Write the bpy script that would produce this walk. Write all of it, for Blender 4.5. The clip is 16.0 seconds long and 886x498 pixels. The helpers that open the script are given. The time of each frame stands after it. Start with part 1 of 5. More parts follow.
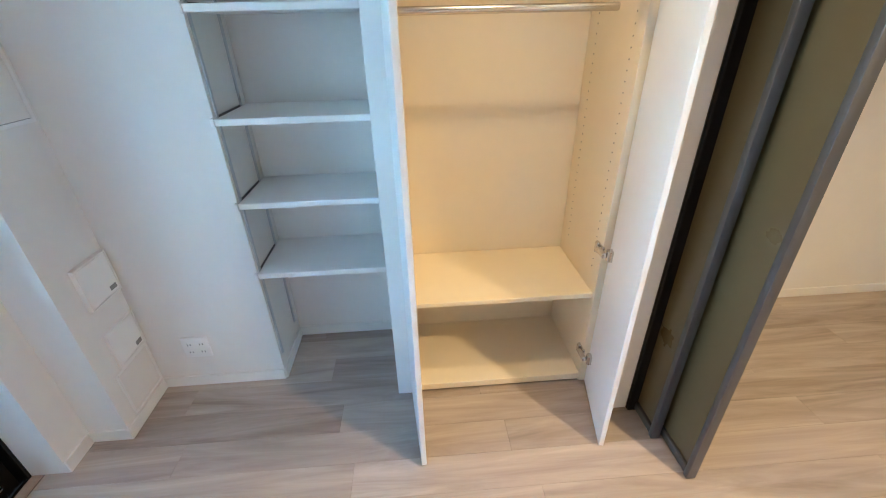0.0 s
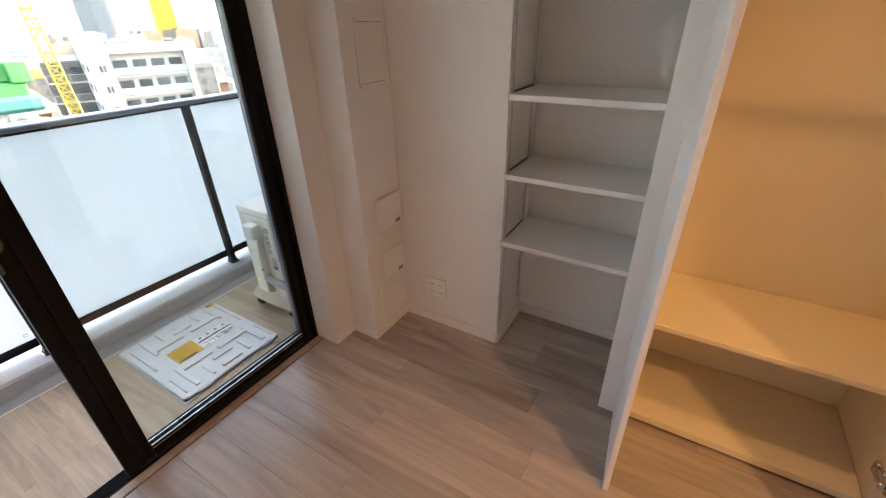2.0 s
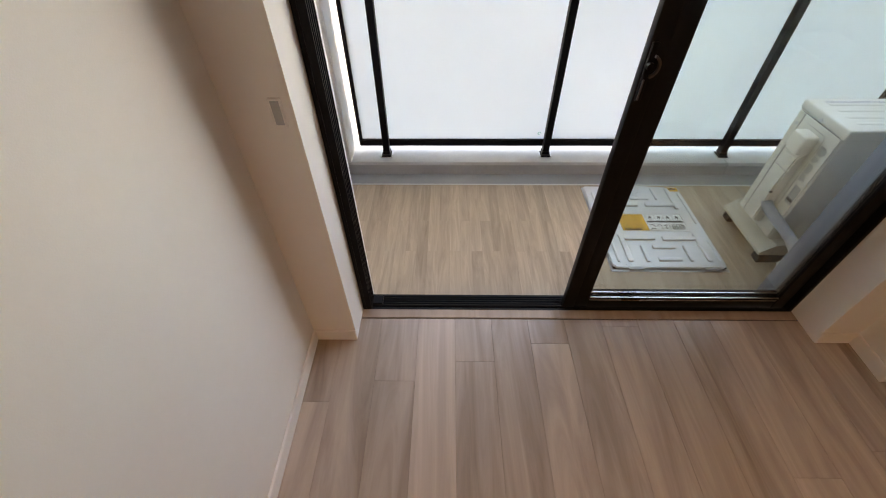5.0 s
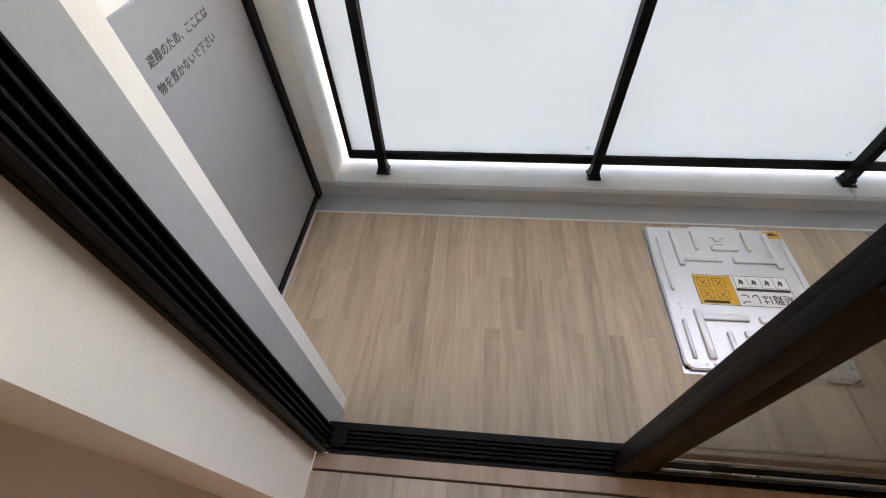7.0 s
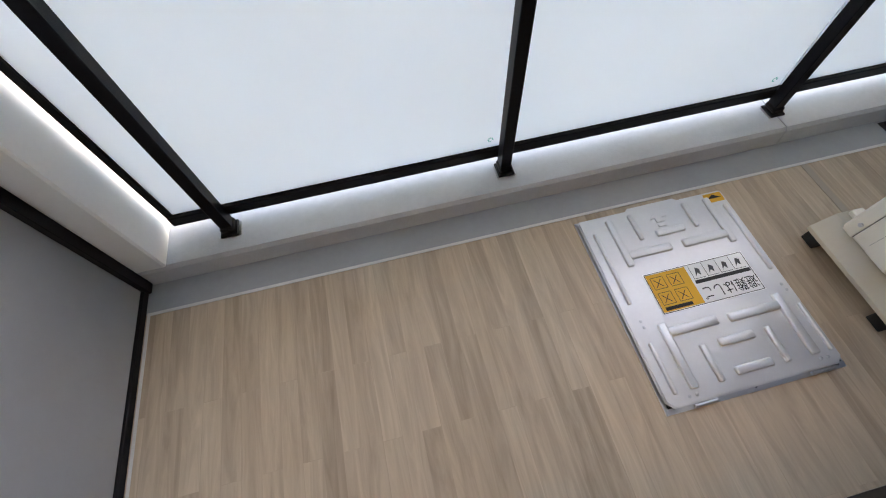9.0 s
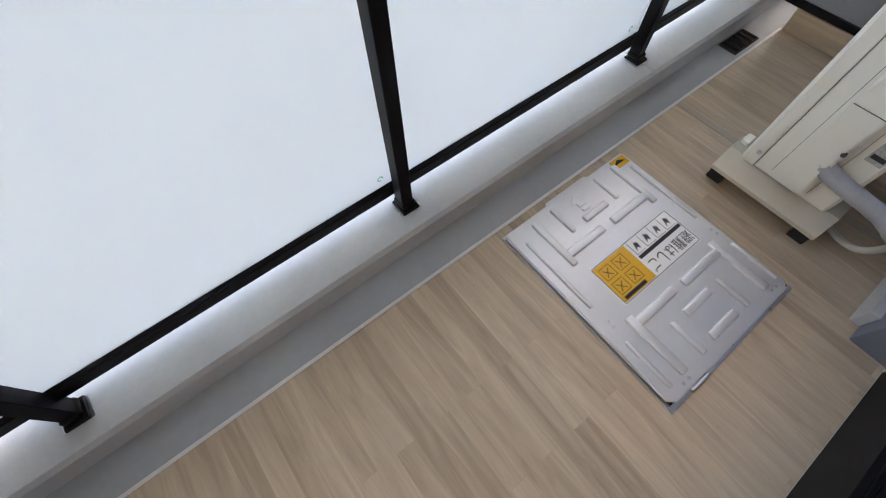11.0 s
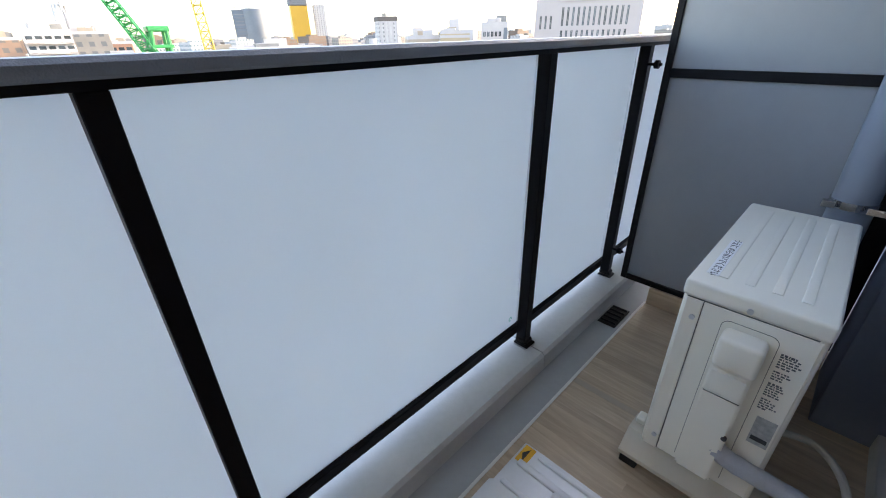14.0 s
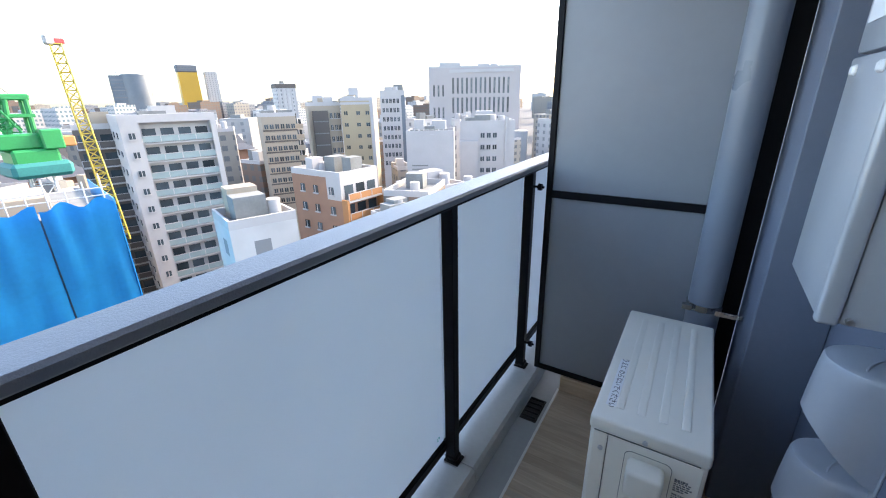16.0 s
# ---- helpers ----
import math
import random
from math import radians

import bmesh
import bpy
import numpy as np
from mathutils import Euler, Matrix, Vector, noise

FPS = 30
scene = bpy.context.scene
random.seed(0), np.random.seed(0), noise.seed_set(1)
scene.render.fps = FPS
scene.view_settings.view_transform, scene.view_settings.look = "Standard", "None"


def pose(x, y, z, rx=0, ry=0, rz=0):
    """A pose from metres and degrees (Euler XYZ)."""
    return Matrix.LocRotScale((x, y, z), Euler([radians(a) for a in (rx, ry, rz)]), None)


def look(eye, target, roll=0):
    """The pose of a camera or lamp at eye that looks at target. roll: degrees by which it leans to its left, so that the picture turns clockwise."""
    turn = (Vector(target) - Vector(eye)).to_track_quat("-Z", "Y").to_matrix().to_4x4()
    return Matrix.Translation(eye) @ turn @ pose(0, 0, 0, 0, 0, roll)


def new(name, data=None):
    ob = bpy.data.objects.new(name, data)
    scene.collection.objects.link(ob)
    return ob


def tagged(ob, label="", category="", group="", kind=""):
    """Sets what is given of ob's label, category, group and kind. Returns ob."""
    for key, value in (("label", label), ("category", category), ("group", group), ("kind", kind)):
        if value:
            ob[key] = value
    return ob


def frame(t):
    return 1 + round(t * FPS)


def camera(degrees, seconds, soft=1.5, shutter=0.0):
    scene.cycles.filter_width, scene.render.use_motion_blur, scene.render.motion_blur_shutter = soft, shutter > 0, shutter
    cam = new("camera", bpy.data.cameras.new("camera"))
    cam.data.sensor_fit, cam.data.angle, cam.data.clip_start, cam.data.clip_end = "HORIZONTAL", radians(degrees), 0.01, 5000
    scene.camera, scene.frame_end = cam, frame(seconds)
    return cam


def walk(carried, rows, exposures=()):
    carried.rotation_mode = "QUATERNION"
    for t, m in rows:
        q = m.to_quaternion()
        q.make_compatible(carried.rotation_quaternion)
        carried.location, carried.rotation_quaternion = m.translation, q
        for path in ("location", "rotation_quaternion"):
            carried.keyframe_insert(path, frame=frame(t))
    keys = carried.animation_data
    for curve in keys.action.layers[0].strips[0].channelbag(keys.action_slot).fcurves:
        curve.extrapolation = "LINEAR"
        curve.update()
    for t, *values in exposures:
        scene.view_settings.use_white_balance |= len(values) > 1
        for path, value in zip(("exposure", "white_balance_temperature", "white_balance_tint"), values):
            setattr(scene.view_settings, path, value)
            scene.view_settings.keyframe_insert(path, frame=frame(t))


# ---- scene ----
cam = camera(94.5, 16.0, 1.1)

PATH = [
    (0, (-1.409, -1.316, 1.405), (0.339, -1.428, 0.439), -1.4),
    (0.5, (-1.411, -1.317, 1.394), (0.344, -1.243, 0.437), -1.9),
    (1, (-1.427, -1.324, 1.383), (0.291, -0.916, 0.445), -1.8),
    (1.5, (-1.446, -1.302, 1.385), (0.17, -0.599, 0.44), -1.5),
    (2, (-1.434, -1.273, 1.37), (0.057, -0.349, 0.409), -1.5),
    (2.5, (-1.432, -1.2, 1.35), (-0.133, -0.071, 0.331), -2.1),
    (3, (-1.485, -1.079, 1.318), (-0.467, 0.254, 0.229), -2.3),
    (3.5, (-1.698, -0.888, 1.368), (-0.965, 0.522, 0.153), 0.6),
    (4, (-1.71, -0.839, 1.313), (-1.313, 0.638, 0.024), 0.7),
    (4.2, (-1.7, -0.838, 1.304), (-1.424, 0.64, -0.015), 0.6),
    (6.3, (-1.735, -0.520, 1.270), (-1.876, 0.785, -0.245), -1.6),
    (6.5, (-1.731, -0.379, 1.227), (-1.869, 0.914, -0.292), -1.3),
    (7, (-1.639, -0.102, 1.176), (-1.799, 1.146, -0.379), -3.3),
    (7.5, (-1.64, 0.127, 1.122), (-1.704, 1.344, -0.464), -3.2),
    (8, (-1.607, 0.31, 1.091), (-1.565, 1.449, -0.552), -3.4),
    (8.5, (-1.571, 0.433, 1.074), (-1.453, 1.481, -0.626), -4.0),
    (9, (-1.521, 0.479, 1.058), (-1.352, 1.452, -0.681), -4.5),
    (9.2, (-1.502, 0.491, 1.05), (-1.321, 1.435, -0.704), -4.9),
    (11.3, (-1.433, 0.768, 0.948), (-0.82, 1.487, -0.815), -0.7),
    (11.5, (-1.418, 0.758, 0.956), (-0.761, 1.507, -0.779), -1.4),
    (12, (-1.415, 0.752, 0.964), (-0.583, 1.645, -0.62), -1.4),
    (12.5, (-1.39, 0.727, 0.99), (-0.434, 1.743, -0.443), -1.4),
    (13, (-1.331, 0.707, 1.012), (-0.247, 1.847, -0.223), -0.9),
    (13.5, (-1.234, 0.677, 1.037), (-0.06, 1.92, -0.001), -1.4),
    (14, (-1.191, 0.686, 1.026), (0.055, 1.947, 0.101), -1.3),
    (14.5, (-1.168, 0.695, 1.028), (0.169, 1.895, 0.15), -1.3),
    (15, (-1.139, 0.701, 1.051), (0.326, 1.755, 0.189), -0.7),
    (15.5, (-1.126, 0.715, 1.184), (0.418, 1.701, 0.382), -1.0),
    (16, (-1.145, 0.729, 1.296), (0.445, 1.729, 0.609), -1.1),
]
EXPOSURES = [(0, 5.15, 5200, -5), (0.5, 5.1, 5200, -8), (1.5, 4.4, 7000, 12), (2.5, 4.1, 10000, 25), (3.5, 3.85, 9800, 17), (6.5, 3.85, 10200, 17), (8, 3.45, 9000, 16), (9, 3.65, 9000, 16), (11.5, 3.65, 8900, 16), (12.5, 3.5, 8600, 15), (14, 3.0, 7600, 13), (15, 2.85, 7500, 13), (16, 2.65, 6700, 11)]
walk(cam, [(t, look(eye, target, roll)) for t, eye, target, roll in PATH], EXPOSURES)

# ---- world, sun, lamps ----
SUN_AZ, SUN_EL = 106, 33  # degrees from +y towards +x
world = bpy.data.worlds.new("world")
scene.world = world
world.use_nodes = True
wn = world.node_tree
sky = wn.nodes.new("ShaderNodeTexSky")
sky.sky_type, sky.sun_disc = "NISHITA", False
sky.sun_elevation, sky.sun_rotation = radians(SUN_EL), radians(SUN_AZ)
sky.dust_density, sky.air_density, sky.ozone_density = 2.0, 1.0, 1.5
wn.links.new(sky.outputs[0], wn.nodes["Background"].inputs[0])
wn.nodes["Background"].inputs[1].default_value = 0.15
sun = new("sun", bpy.data.lights.new("sun", "SUN"))
sun.data.energy, sun.data.angle, sun.data.color = 1.5, radians(1.5), (1, 0.84, 0.64)
sa, se = radians(SUN_AZ), radians(SUN_EL)
sun.matrix_world = look((math.sin(sa) * math.cos(se) * 50, math.cos(sa) * math.cos(se) * 50, math.sin(se) * 50), (0, 0, 0))


def downlight(x, y, watts, size):
    d = new("downlight_lamp", bpy.data.lights.new("downlight_lamp", "SPOT"))
    d.data.energy, d.data.color, d.data.shadow_soft_size = watts, (1.0, 0.62, 0.30), 0.06
    d.data.spot_size, d.data.spot_blend = radians(size), 0.9
    d.matrix_world = look((x, y, 2.37), (x, y, 0))


downlight(-0.52, -1.68, 1.7, 104)
downlight(-1.55, -2.75, 7, 140)

# ---- materials ----


def mat(name, color, rough=0.5, metal=0.0, vary=0.06, scale=6.0, bump=0.0, bscale=200.0, spec=0.5, rnd=0.0):
    """A surface with mottled colour at two scales and fine relief."""
    m = bpy.data.materials.new(name)
    m.use_nodes = True
    nt = m.node_tree
    b = nt.nodes["Principled BSDF"]
    b.inputs["Roughness"].default_value, b.inputs["Metallic"].default_value = rough, metal
    b.inputs["Specular IOR Level"].default_value = spec
    geo = nt.nodes.new("ShaderNodeNewGeometry")
    n1 = nt.nodes.new("ShaderNodeTexNoise")
    n1.inputs["Scale"].default_value, n1.inputs["Detail"].default_value = scale, 6
    n2 = nt.nodes.new("ShaderNodeTexNoise")
    n2.inputs["Scale"].default_value, n2.inputs["Detail"].default_value = scale * 11, 3
    for n in (n1, n2):
        nt.links.new(geo.outputs["Position"], n.inputs["Vector"])
    add = nt.nodes.new("ShaderNodeMath")
    add.operation = "MULTIPLY_ADD"
    add.inputs[1].default_value = 0.35
    nt.links.new(n2.outputs[0], add.inputs[0])
    nt.links.new(n1.outputs[0], add.inputs[2])
    rg = nt.nodes.new("ShaderNodeMapRange")
    rg.inputs[1].default_value, rg.inputs[2].default_value = 0.4, 0.95
    rg.inputs[3].default_value, rg.inputs[4].default_value = 1 - vary, 1 + vary
    nt.links.new(add.outputs[0], rg.inputs[0])
    mul = nt.nodes.new("ShaderNodeVectorMath")
    mul.operation = "SCALE"
    mul.inputs[0].default_value = color
    nt.links.new(rg.outputs[0], mul.inputs["Scale"])
    last = mul.outputs[0]
    if rnd:
        oi = nt.nodes.new("ShaderNodeObjectInfo")
        r2 = nt.nodes.new("ShaderNodeMapRange")
        r2.inputs[3].default_value, r2.inputs[4].default_value = 1 - rnd, 1 + rnd
        nt.links.new(oi.outputs["Random"], r2.inputs[0])
        m2 = nt.nodes.new("ShaderNodeVectorMath")
        m2.operation = "SCALE"
        nt.links.new(last, m2.inputs[0])
        nt.links.new(r2.outputs[0], m2.inputs["Scale"])
        last = m2.outputs[0]
    nt.links.new(last, b.inputs["Base Color"])
    rr = nt.nodes.new("ShaderNodeMapRange")
    rr.inputs[3].default_value, rr.inputs[4].default_value = max(rough - 0.08, 0.02), min(rough + 0.08, 1)
    nt.links.new(n1.outputs[0], rr.inputs[0])
    nt.links.new(rr.outputs[0], b.inputs["Roughness"])
    if bump:
        n3 = nt.nodes.new("ShaderNodeTexNoise")
        n3.inputs["Scale"].default_value, n3.inputs["Detail"].default_value = bscale, 4
        nt.links.new(geo.outputs["Position"], n3.inputs["Vector"])
        bp = nt.nodes.new("ShaderNodeBump")
        bp.inputs["Strength"].default_value, bp.inputs["Distance"].default_value = bump, 0.002
        nt.links.new(n3.outputs[0], bp.inputs["Height"])
        nt.links.new(bp.outputs[0], b.inputs["Normal"])
    return m


def wood(name, dark, light, rough, piece=False, strip=None):
    """Wood grain along y. piece: one plank an object; strip: (width, length) of the strips printed on a vinyl sheet."""
    m = bpy.data.materials.new(name)
    m.use_nodes = True
    nt = m.node_tree
    b = nt.nodes["Principled BSDF"]
    geo = nt.nodes.new("ShaderNodeNewGeometry")
    pos = geo.outputs["Position"]
    if piece:
        oi = nt.nodes.new("ShaderNodeObjectInfo")
        tone = oi.outputs["Random"]
    else:
        mp = nt.nodes.new("ShaderNodeMapping")
        mp.inputs["Rotation"].default_value = (0, 0, radians(90))
        nt.links.new(pos, mp.inputs[0])
        br = nt.nodes.new("ShaderNodeTexBrick")
        br.offset, br.offset_frequency = 0.37, 2
        br.inputs["Color1"].default_value, br.inputs["Color2"].default_value = (0, 0, 0, 1), (1, 1, 1, 1)
        br.inputs["Mortar"].default_value = (0.25, 0.25, 0.25, 1)
        br.inputs["Scale"].default_value, br.inputs["Mortar Size"].default_value = 1, 0.0006
        br.inputs["Brick Width"].default_value, br.inputs["Row Height"].default_value = strip[1], strip[0]
        nt.links.new(mp.outputs[0], br.inputs[0])
        bw = nt.nodes.new("ShaderNodeRGBToBW")
        nt.links.new(br.outputs[0], bw.inputs[0])
        tone = bw.outputs[0]
    off = nt.nodes.new("ShaderNodeCombineXYZ")
    k = nt.nodes.new("ShaderNodeMath")
    k.operation = "MULTIPLY"
    k.inputs[1].default_value = 37
    nt.links.new(tone, k.inputs[0])
    nt.links.new(k.outputs[0], off.inputs[1])
    nt.links.new(k.outputs[0], off.inputs[2])
    st = nt.nodes.new("ShaderNodeVectorMath")
    st.operation = "MULTIPLY"
    st.inputs[1].default_value = (13, 1.1, 20) if piece else (30, 2.6, 20)
    nt.links.new(pos, st.inputs[0])
    ad = nt.nodes.new("ShaderNodeVectorMath")
    nt.links.new(st.outputs[0], ad.inputs[0])
    nt.links.new(off.outputs[0], ad.inputs[1])
    g = nt.nodes.new("ShaderNodeTexNoise")
    g.inputs["Scale"].default_value, g.inputs["Detail"].default_value, g.inputs["Distortion"].default_value = 1.0, 8, 1.4
    g.inputs["Roughness"].default_value = 0.62
    nt.links.new(ad.outputs[0], g.inputs["Vector"])
    big = nt.nodes.new("ShaderNodeTexNoise")
    big.inputs["Scale"].default_value = 2.3
    s2 = nt.nodes.new("ShaderNodeVectorMath")
    s2.operation = "MULTIPLY"
    s2.inputs[1].default_value = (3.0, 0.5, 1)
    nt.links.new(ad.outputs[0], s2.inputs[0])
    s2.inputs[1].default_value = (0.12, 0.25, 1)
    nt.links.new(s2.outputs[0], big.inputs["Vector"])
    mx = nt.nodes.new("ShaderNodeMath")
    mx.operation = "MULTIPLY_ADD"
    mx.inputs[1].default_value = 0.45
    nt.links.new(big.outputs[0], mx.inputs[0])
    nt.links.new(g.outputs[0], mx.inputs[2])
    mt = nt.nodes.new("ShaderNodeMath")
    mt.operation = "MULTIPLY_ADD"
    mt.inputs[1].default_value = 0.24 if piece else 0.22
    nt.links.new(tone, mt.inputs[0])
    nt.links.new(mx.outputs[0], mt.inputs[2])
    ra = nt.nodes.new("ShaderNodeMapRange")
    ra.inputs[1].default_value, ra.inputs[2].default_value = (0.54, 1.14) if piece else (0.42, 1.20)
    nt.links.new(mt.outputs[0], ra.inputs[0])
    mix = nt.nodes.new("ShaderNodeMix")
    mix.data_type = "RGBA"
    mix.inputs["A"].default_value, mix.inputs["B"].default_value = (*dark, 1), (*light, 1)
    nt.links.new(ra.outputs[0], mix.inputs["Factor"])
    nt.links.new(mix.outputs["Result"], b.inputs["Base Color"])
    b.inputs["Roughness"].default_value = rough
    bp = nt.nodes.new("ShaderNodeBump")
    bp.inputs["Strength"].default_value, bp.inputs["Distance"].default_value = 0.25, 0.001
    nt.links.new(g.outputs[0], bp.inputs["Height"])
    nt.links.new(bp.outputs[0], b.inputs["Normal"])
    return m


def glass(name, color, rough=0.0):
    m = bpy.data.materials.new(name)
    m.use_nodes = True
    b = m.node_tree.nodes["Principled BSDF"]
    b.inputs["Base Color"].default_value = (*color, 1)
    b.inputs["Transmission Weight"].default_value, b.inputs["Roughness"].default_value = 1, rough
    b.inputs["IOR"].default_value = 1.45
    return m


def frosted(name, color, share=0.55):
    """Milky laminated glass: light scatters through it and off it."""
    m = bpy.data.materials.new(name)
    m.use_nodes = True
    nt = m.node_tree
    nt.nodes.remove(nt.nodes["Principled BSDF"])
    tr, df, gl = (nt.nodes.new(k) for k in ("ShaderNodeBsdfTranslucent", "ShaderNodeBsdfDiffuse", "ShaderNodeBsdfGlossy"))
    geo, n = nt.nodes.new("ShaderNodeNewGeometry"), nt.nodes.new("ShaderNodeTexNoise")
    n.inputs["Scale"].default_value = 1.6
    nt.links.new(geo.outputs["Position"], n.inputs["Vector"])
    rg = nt.nodes.new("ShaderNodeMapRange")
    rg.inputs[3].default_value, rg.inputs[4].default_value = 0.94, 1.04
    nt.links.new(n.outputs[0], rg.inputs[0])
    sc = nt.nodes.new("ShaderNodeVectorMath")
    sc.operation = "SCALE"
    sc.inputs[0].default_value = color
    nt.links.new(rg.outputs[0], sc.inputs["Scale"])
    for k in (tr, df):
        nt.links.new(sc.outputs[0], k.inputs["Color"])
    gl.inputs["Roughness"].default_value = 0.25
    a, c, fr = nt.nodes.new("ShaderNodeMixShader"), nt.nodes.new("ShaderNodeMixShader"), nt.nodes.new("ShaderNodeFresnel")
    a.inputs[0].default_value = 1 - share
    nt.links.new(tr.outputs[0], a.inputs[1])
    nt.links.new(df.outputs[0], a.inputs[2])
    nt.links.new(fr.outputs[0], c.inputs[0])
    nt.links.new(a.outputs[0], c.inputs[1])
    nt.links.new(gl.outputs[0], c.inputs[2])
    nt.links.new(c.outputs[0], nt.nodes["Material Output"].inputs["Surface"])
    return m


def facade(name, wall, pane, fw, fh, duty=0.55):
    """Far buildings: rows of windows in a wall, by their own size."""
    m = bpy.data.materials.new(name)
    m.use_nodes = True
    nt = m.node_tree
    b = nt.nodes["Principled BSDF"]
    tc = nt.nodes.new("ShaderNodeTexCoord")
    sp = nt.nodes.new("ShaderNodeSeparateXYZ")
    nt.links.new(tc.outputs["Object"], sp.inputs[0])
    s = nt.nodes.new("ShaderNodeMath")
    nt.links.new(sp.outputs[0], s.inputs[0])
    nt.links.new(sp.outputs[1], s.inputs[1])
    on = []
    for src, size, d in ((s.outputs[0], fw, duty), (sp.outputs[2], fh, 0.5)):
        w = nt.nodes.new("ShaderNodeMath")
        w.operation = "DIVIDE"
        w.inputs[1].default_value = size
        nt.links.new(src, w.inputs[0])
        f = nt.nodes.new("ShaderNodeMath")
        f.operation = "FRACT"
        nt.links.new(w.outputs[0], f.inputs[0])
        c = nt.nodes.new("ShaderNodeMath")
        c.operation = "LESS_THAN"
        c.inputs[1].default_value = d
        nt.links.new(f.outputs[0], c.inputs[0])
        on.append(c.outputs[0])
    a = nt.nodes.new("ShaderNodeMath")
    a.operation = "MULTIPLY"
    nt.links.new(on[0], a.inputs[0])
    nt.links.new(on[1], a.inputs[1])
    geo, n = nt.nodes.new("ShaderNodeNewGeometry"), nt.nodes.new("ShaderNodeTexNoise")
    n.inputs["Scale"].default_value, n.inputs["Detail"].default_value = 0.35, 5
    nt.links.new(geo.outputs["Position"], n.inputs["Vector"])
    rg = nt.nodes.new("ShaderNodeMapRange")
    rg.inputs[3].default_value, rg.inputs[4].default_value = 0.78, 1.15
    nt.links.new(n.outputs[0], rg.inputs[0])
    oi = nt.nodes.new("ShaderNodeObjectInfo")
    r2 = nt.nodes.new("ShaderNodeMapRange")
    r2.inputs[3].default_value, r2.inputs[4].default_value = 0.75, 1.2
    nt.links.new(oi.outputs["Random"], r2.inputs[0])
    k = nt.nodes.new("ShaderNodeMath")
    k.operation = "MULTIPLY"
    nt.links.new(rg.outputs[0], k.inputs[0])
    nt.links.new(r2.outputs[0], k.inputs[1])
    sc = nt.nodes.new("ShaderNodeVectorMath")
    sc.operation = "SCALE"
    sc.inputs[0].default_value = wall
    nt.links.new(k.outputs[0], sc.inputs["Scale"])
    mix = nt.nodes.new("ShaderNodeMix")
    mix.data_type = "RGBA"
    mix.inputs["B"].default_value = (*pane, 1)
    nt.links.new(sc.outputs[0], mix.inputs["A"])
    nt.links.new(a.outputs[0], mix.inputs["Factor"])
    nt.links.new(mix.outputs["Result"], b.inputs["Base Color"])
    b.inputs["Roughness"].default_value = 0.7
    return m


M_WALL = mat("wallpaper", (0.78, 0.755, 0.72), 0.85, vary=0.025, scale=3, bump=0.14, bscale=420)
M_WHITE = mat("white_laminate", (0.82, 0.81, 0.79), 0.35, vary=0.02, scale=3, bump=0.04, bscale=300)
M_TRIM = mat("white_trim", (0.80, 0.78, 0.75), 0.45, vary=0.02)
M_CREAM = mat("cream_laminate", (0.80, 0.70, 0.52), 0.45, vary=0.03, scale=2, bump=0.08, bscale=260)
M_CEIL = mat("ceiling_paper", (0.8, 0.79, 0.77), 0.9, vary=0.03, bump=0.3, bscale=300)
M_FLOOR = wood("floor_plank", (0.275, 0.222, 0.19), (0.56, 0.47, 0.41), 0.27, piece=True)
M_THRESH = wood("threshold_wood", (0.30, 0.22, 0.17), (0.50, 0.40, 0.33), 0.45, piece=True)
M_VINYL = wood("balcony_vinyl", (0.29, 0.21, 0.142), (0.64, 0.505, 0.37), 0.45, strip=(0.055, 0.62))
M_BLACK = mat("black_aluminium", (0.008, 0.008, 0.010), 0.42, vary=0.15, scale=9, spec=0.12)
M_DKRAIL = mat("charcoal_aluminium", (0.007, 0.007, 0.009), 0.45, vary=0.12, scale=9, bump=0.1, bscale=500, spec=0.12)
M_RAILTOP = mat("grey_textured_rail", (0.20, 0.22, 0.26), 0.4, vary=0.08, bump=0.7, bscale=260)
M_FROST = frosted("frosted_glass", (0.84, 0.88, 0.91), 0.76)
M_GLASS = glass("window_glass", (0.88, 0.95, 0.94))
M_CONC = mat("kerb_concrete_paint", (0.46, 0.465, 0.475), 0.75, vary=0.10, scale=5, bump=0.4, bscale=150)
M_GUTTER = mat("gutter_urethane", (0.33, 0.345, 0.36), 0.55, vary=0.10, scale=4, bump=0.15, bscale=120)
M_PANEL = mat("partition_panel", (0.28, 0.295, 0.315), 0.33, vary=0.06, scale=2, bump=0.12, bscale=350)
M_EXT = mat("exterior_white_tile", (0.78, 0.77, 0.75), 0.7, vary=0.04, bump=0.12, bscale=180)
M_EXTG = mat("exterior_grey_wall", (0.17, 0.19, 0.24), 0.7, vary=0.06, bump=0.4, bscale=160)
M_AC = mat("ivory_enamel", (0.83, 0.79, 0.69), 0.38, vary=0.025, scale=2, bump=0.05, bscale=200)
M_RUBBER_SHADE = mat("black_rubber", (0.015, 0.015, 0.015), 0.8)
M_STEEL = mat("brushed_steel", (0.60, 0.61, 0.63), 0.30, metal=1.0, vary=0.06, scale=9, bump=0.08, bscale=90)
M_CHROME = mat("chrome", (0.62, 0.60, 0.57), 0.2, metal=1.0)
M_LID = mat("pressed_steel_lid", (0.70, 0.70, 0.71), 0.36, metal=0.6, vary=0.05, scale=7, bump=0.06, bscale=60)
M_PIPE = mat("grey_pvc_pipe", (0.21, 0.235, 0.275), 0.30, vary=0.02, scale=2)
M_HOOD = mat("silver_painted_hood", (0.46, 0.48, 0.51), 0.35, metal=0.3, vary=0.05)
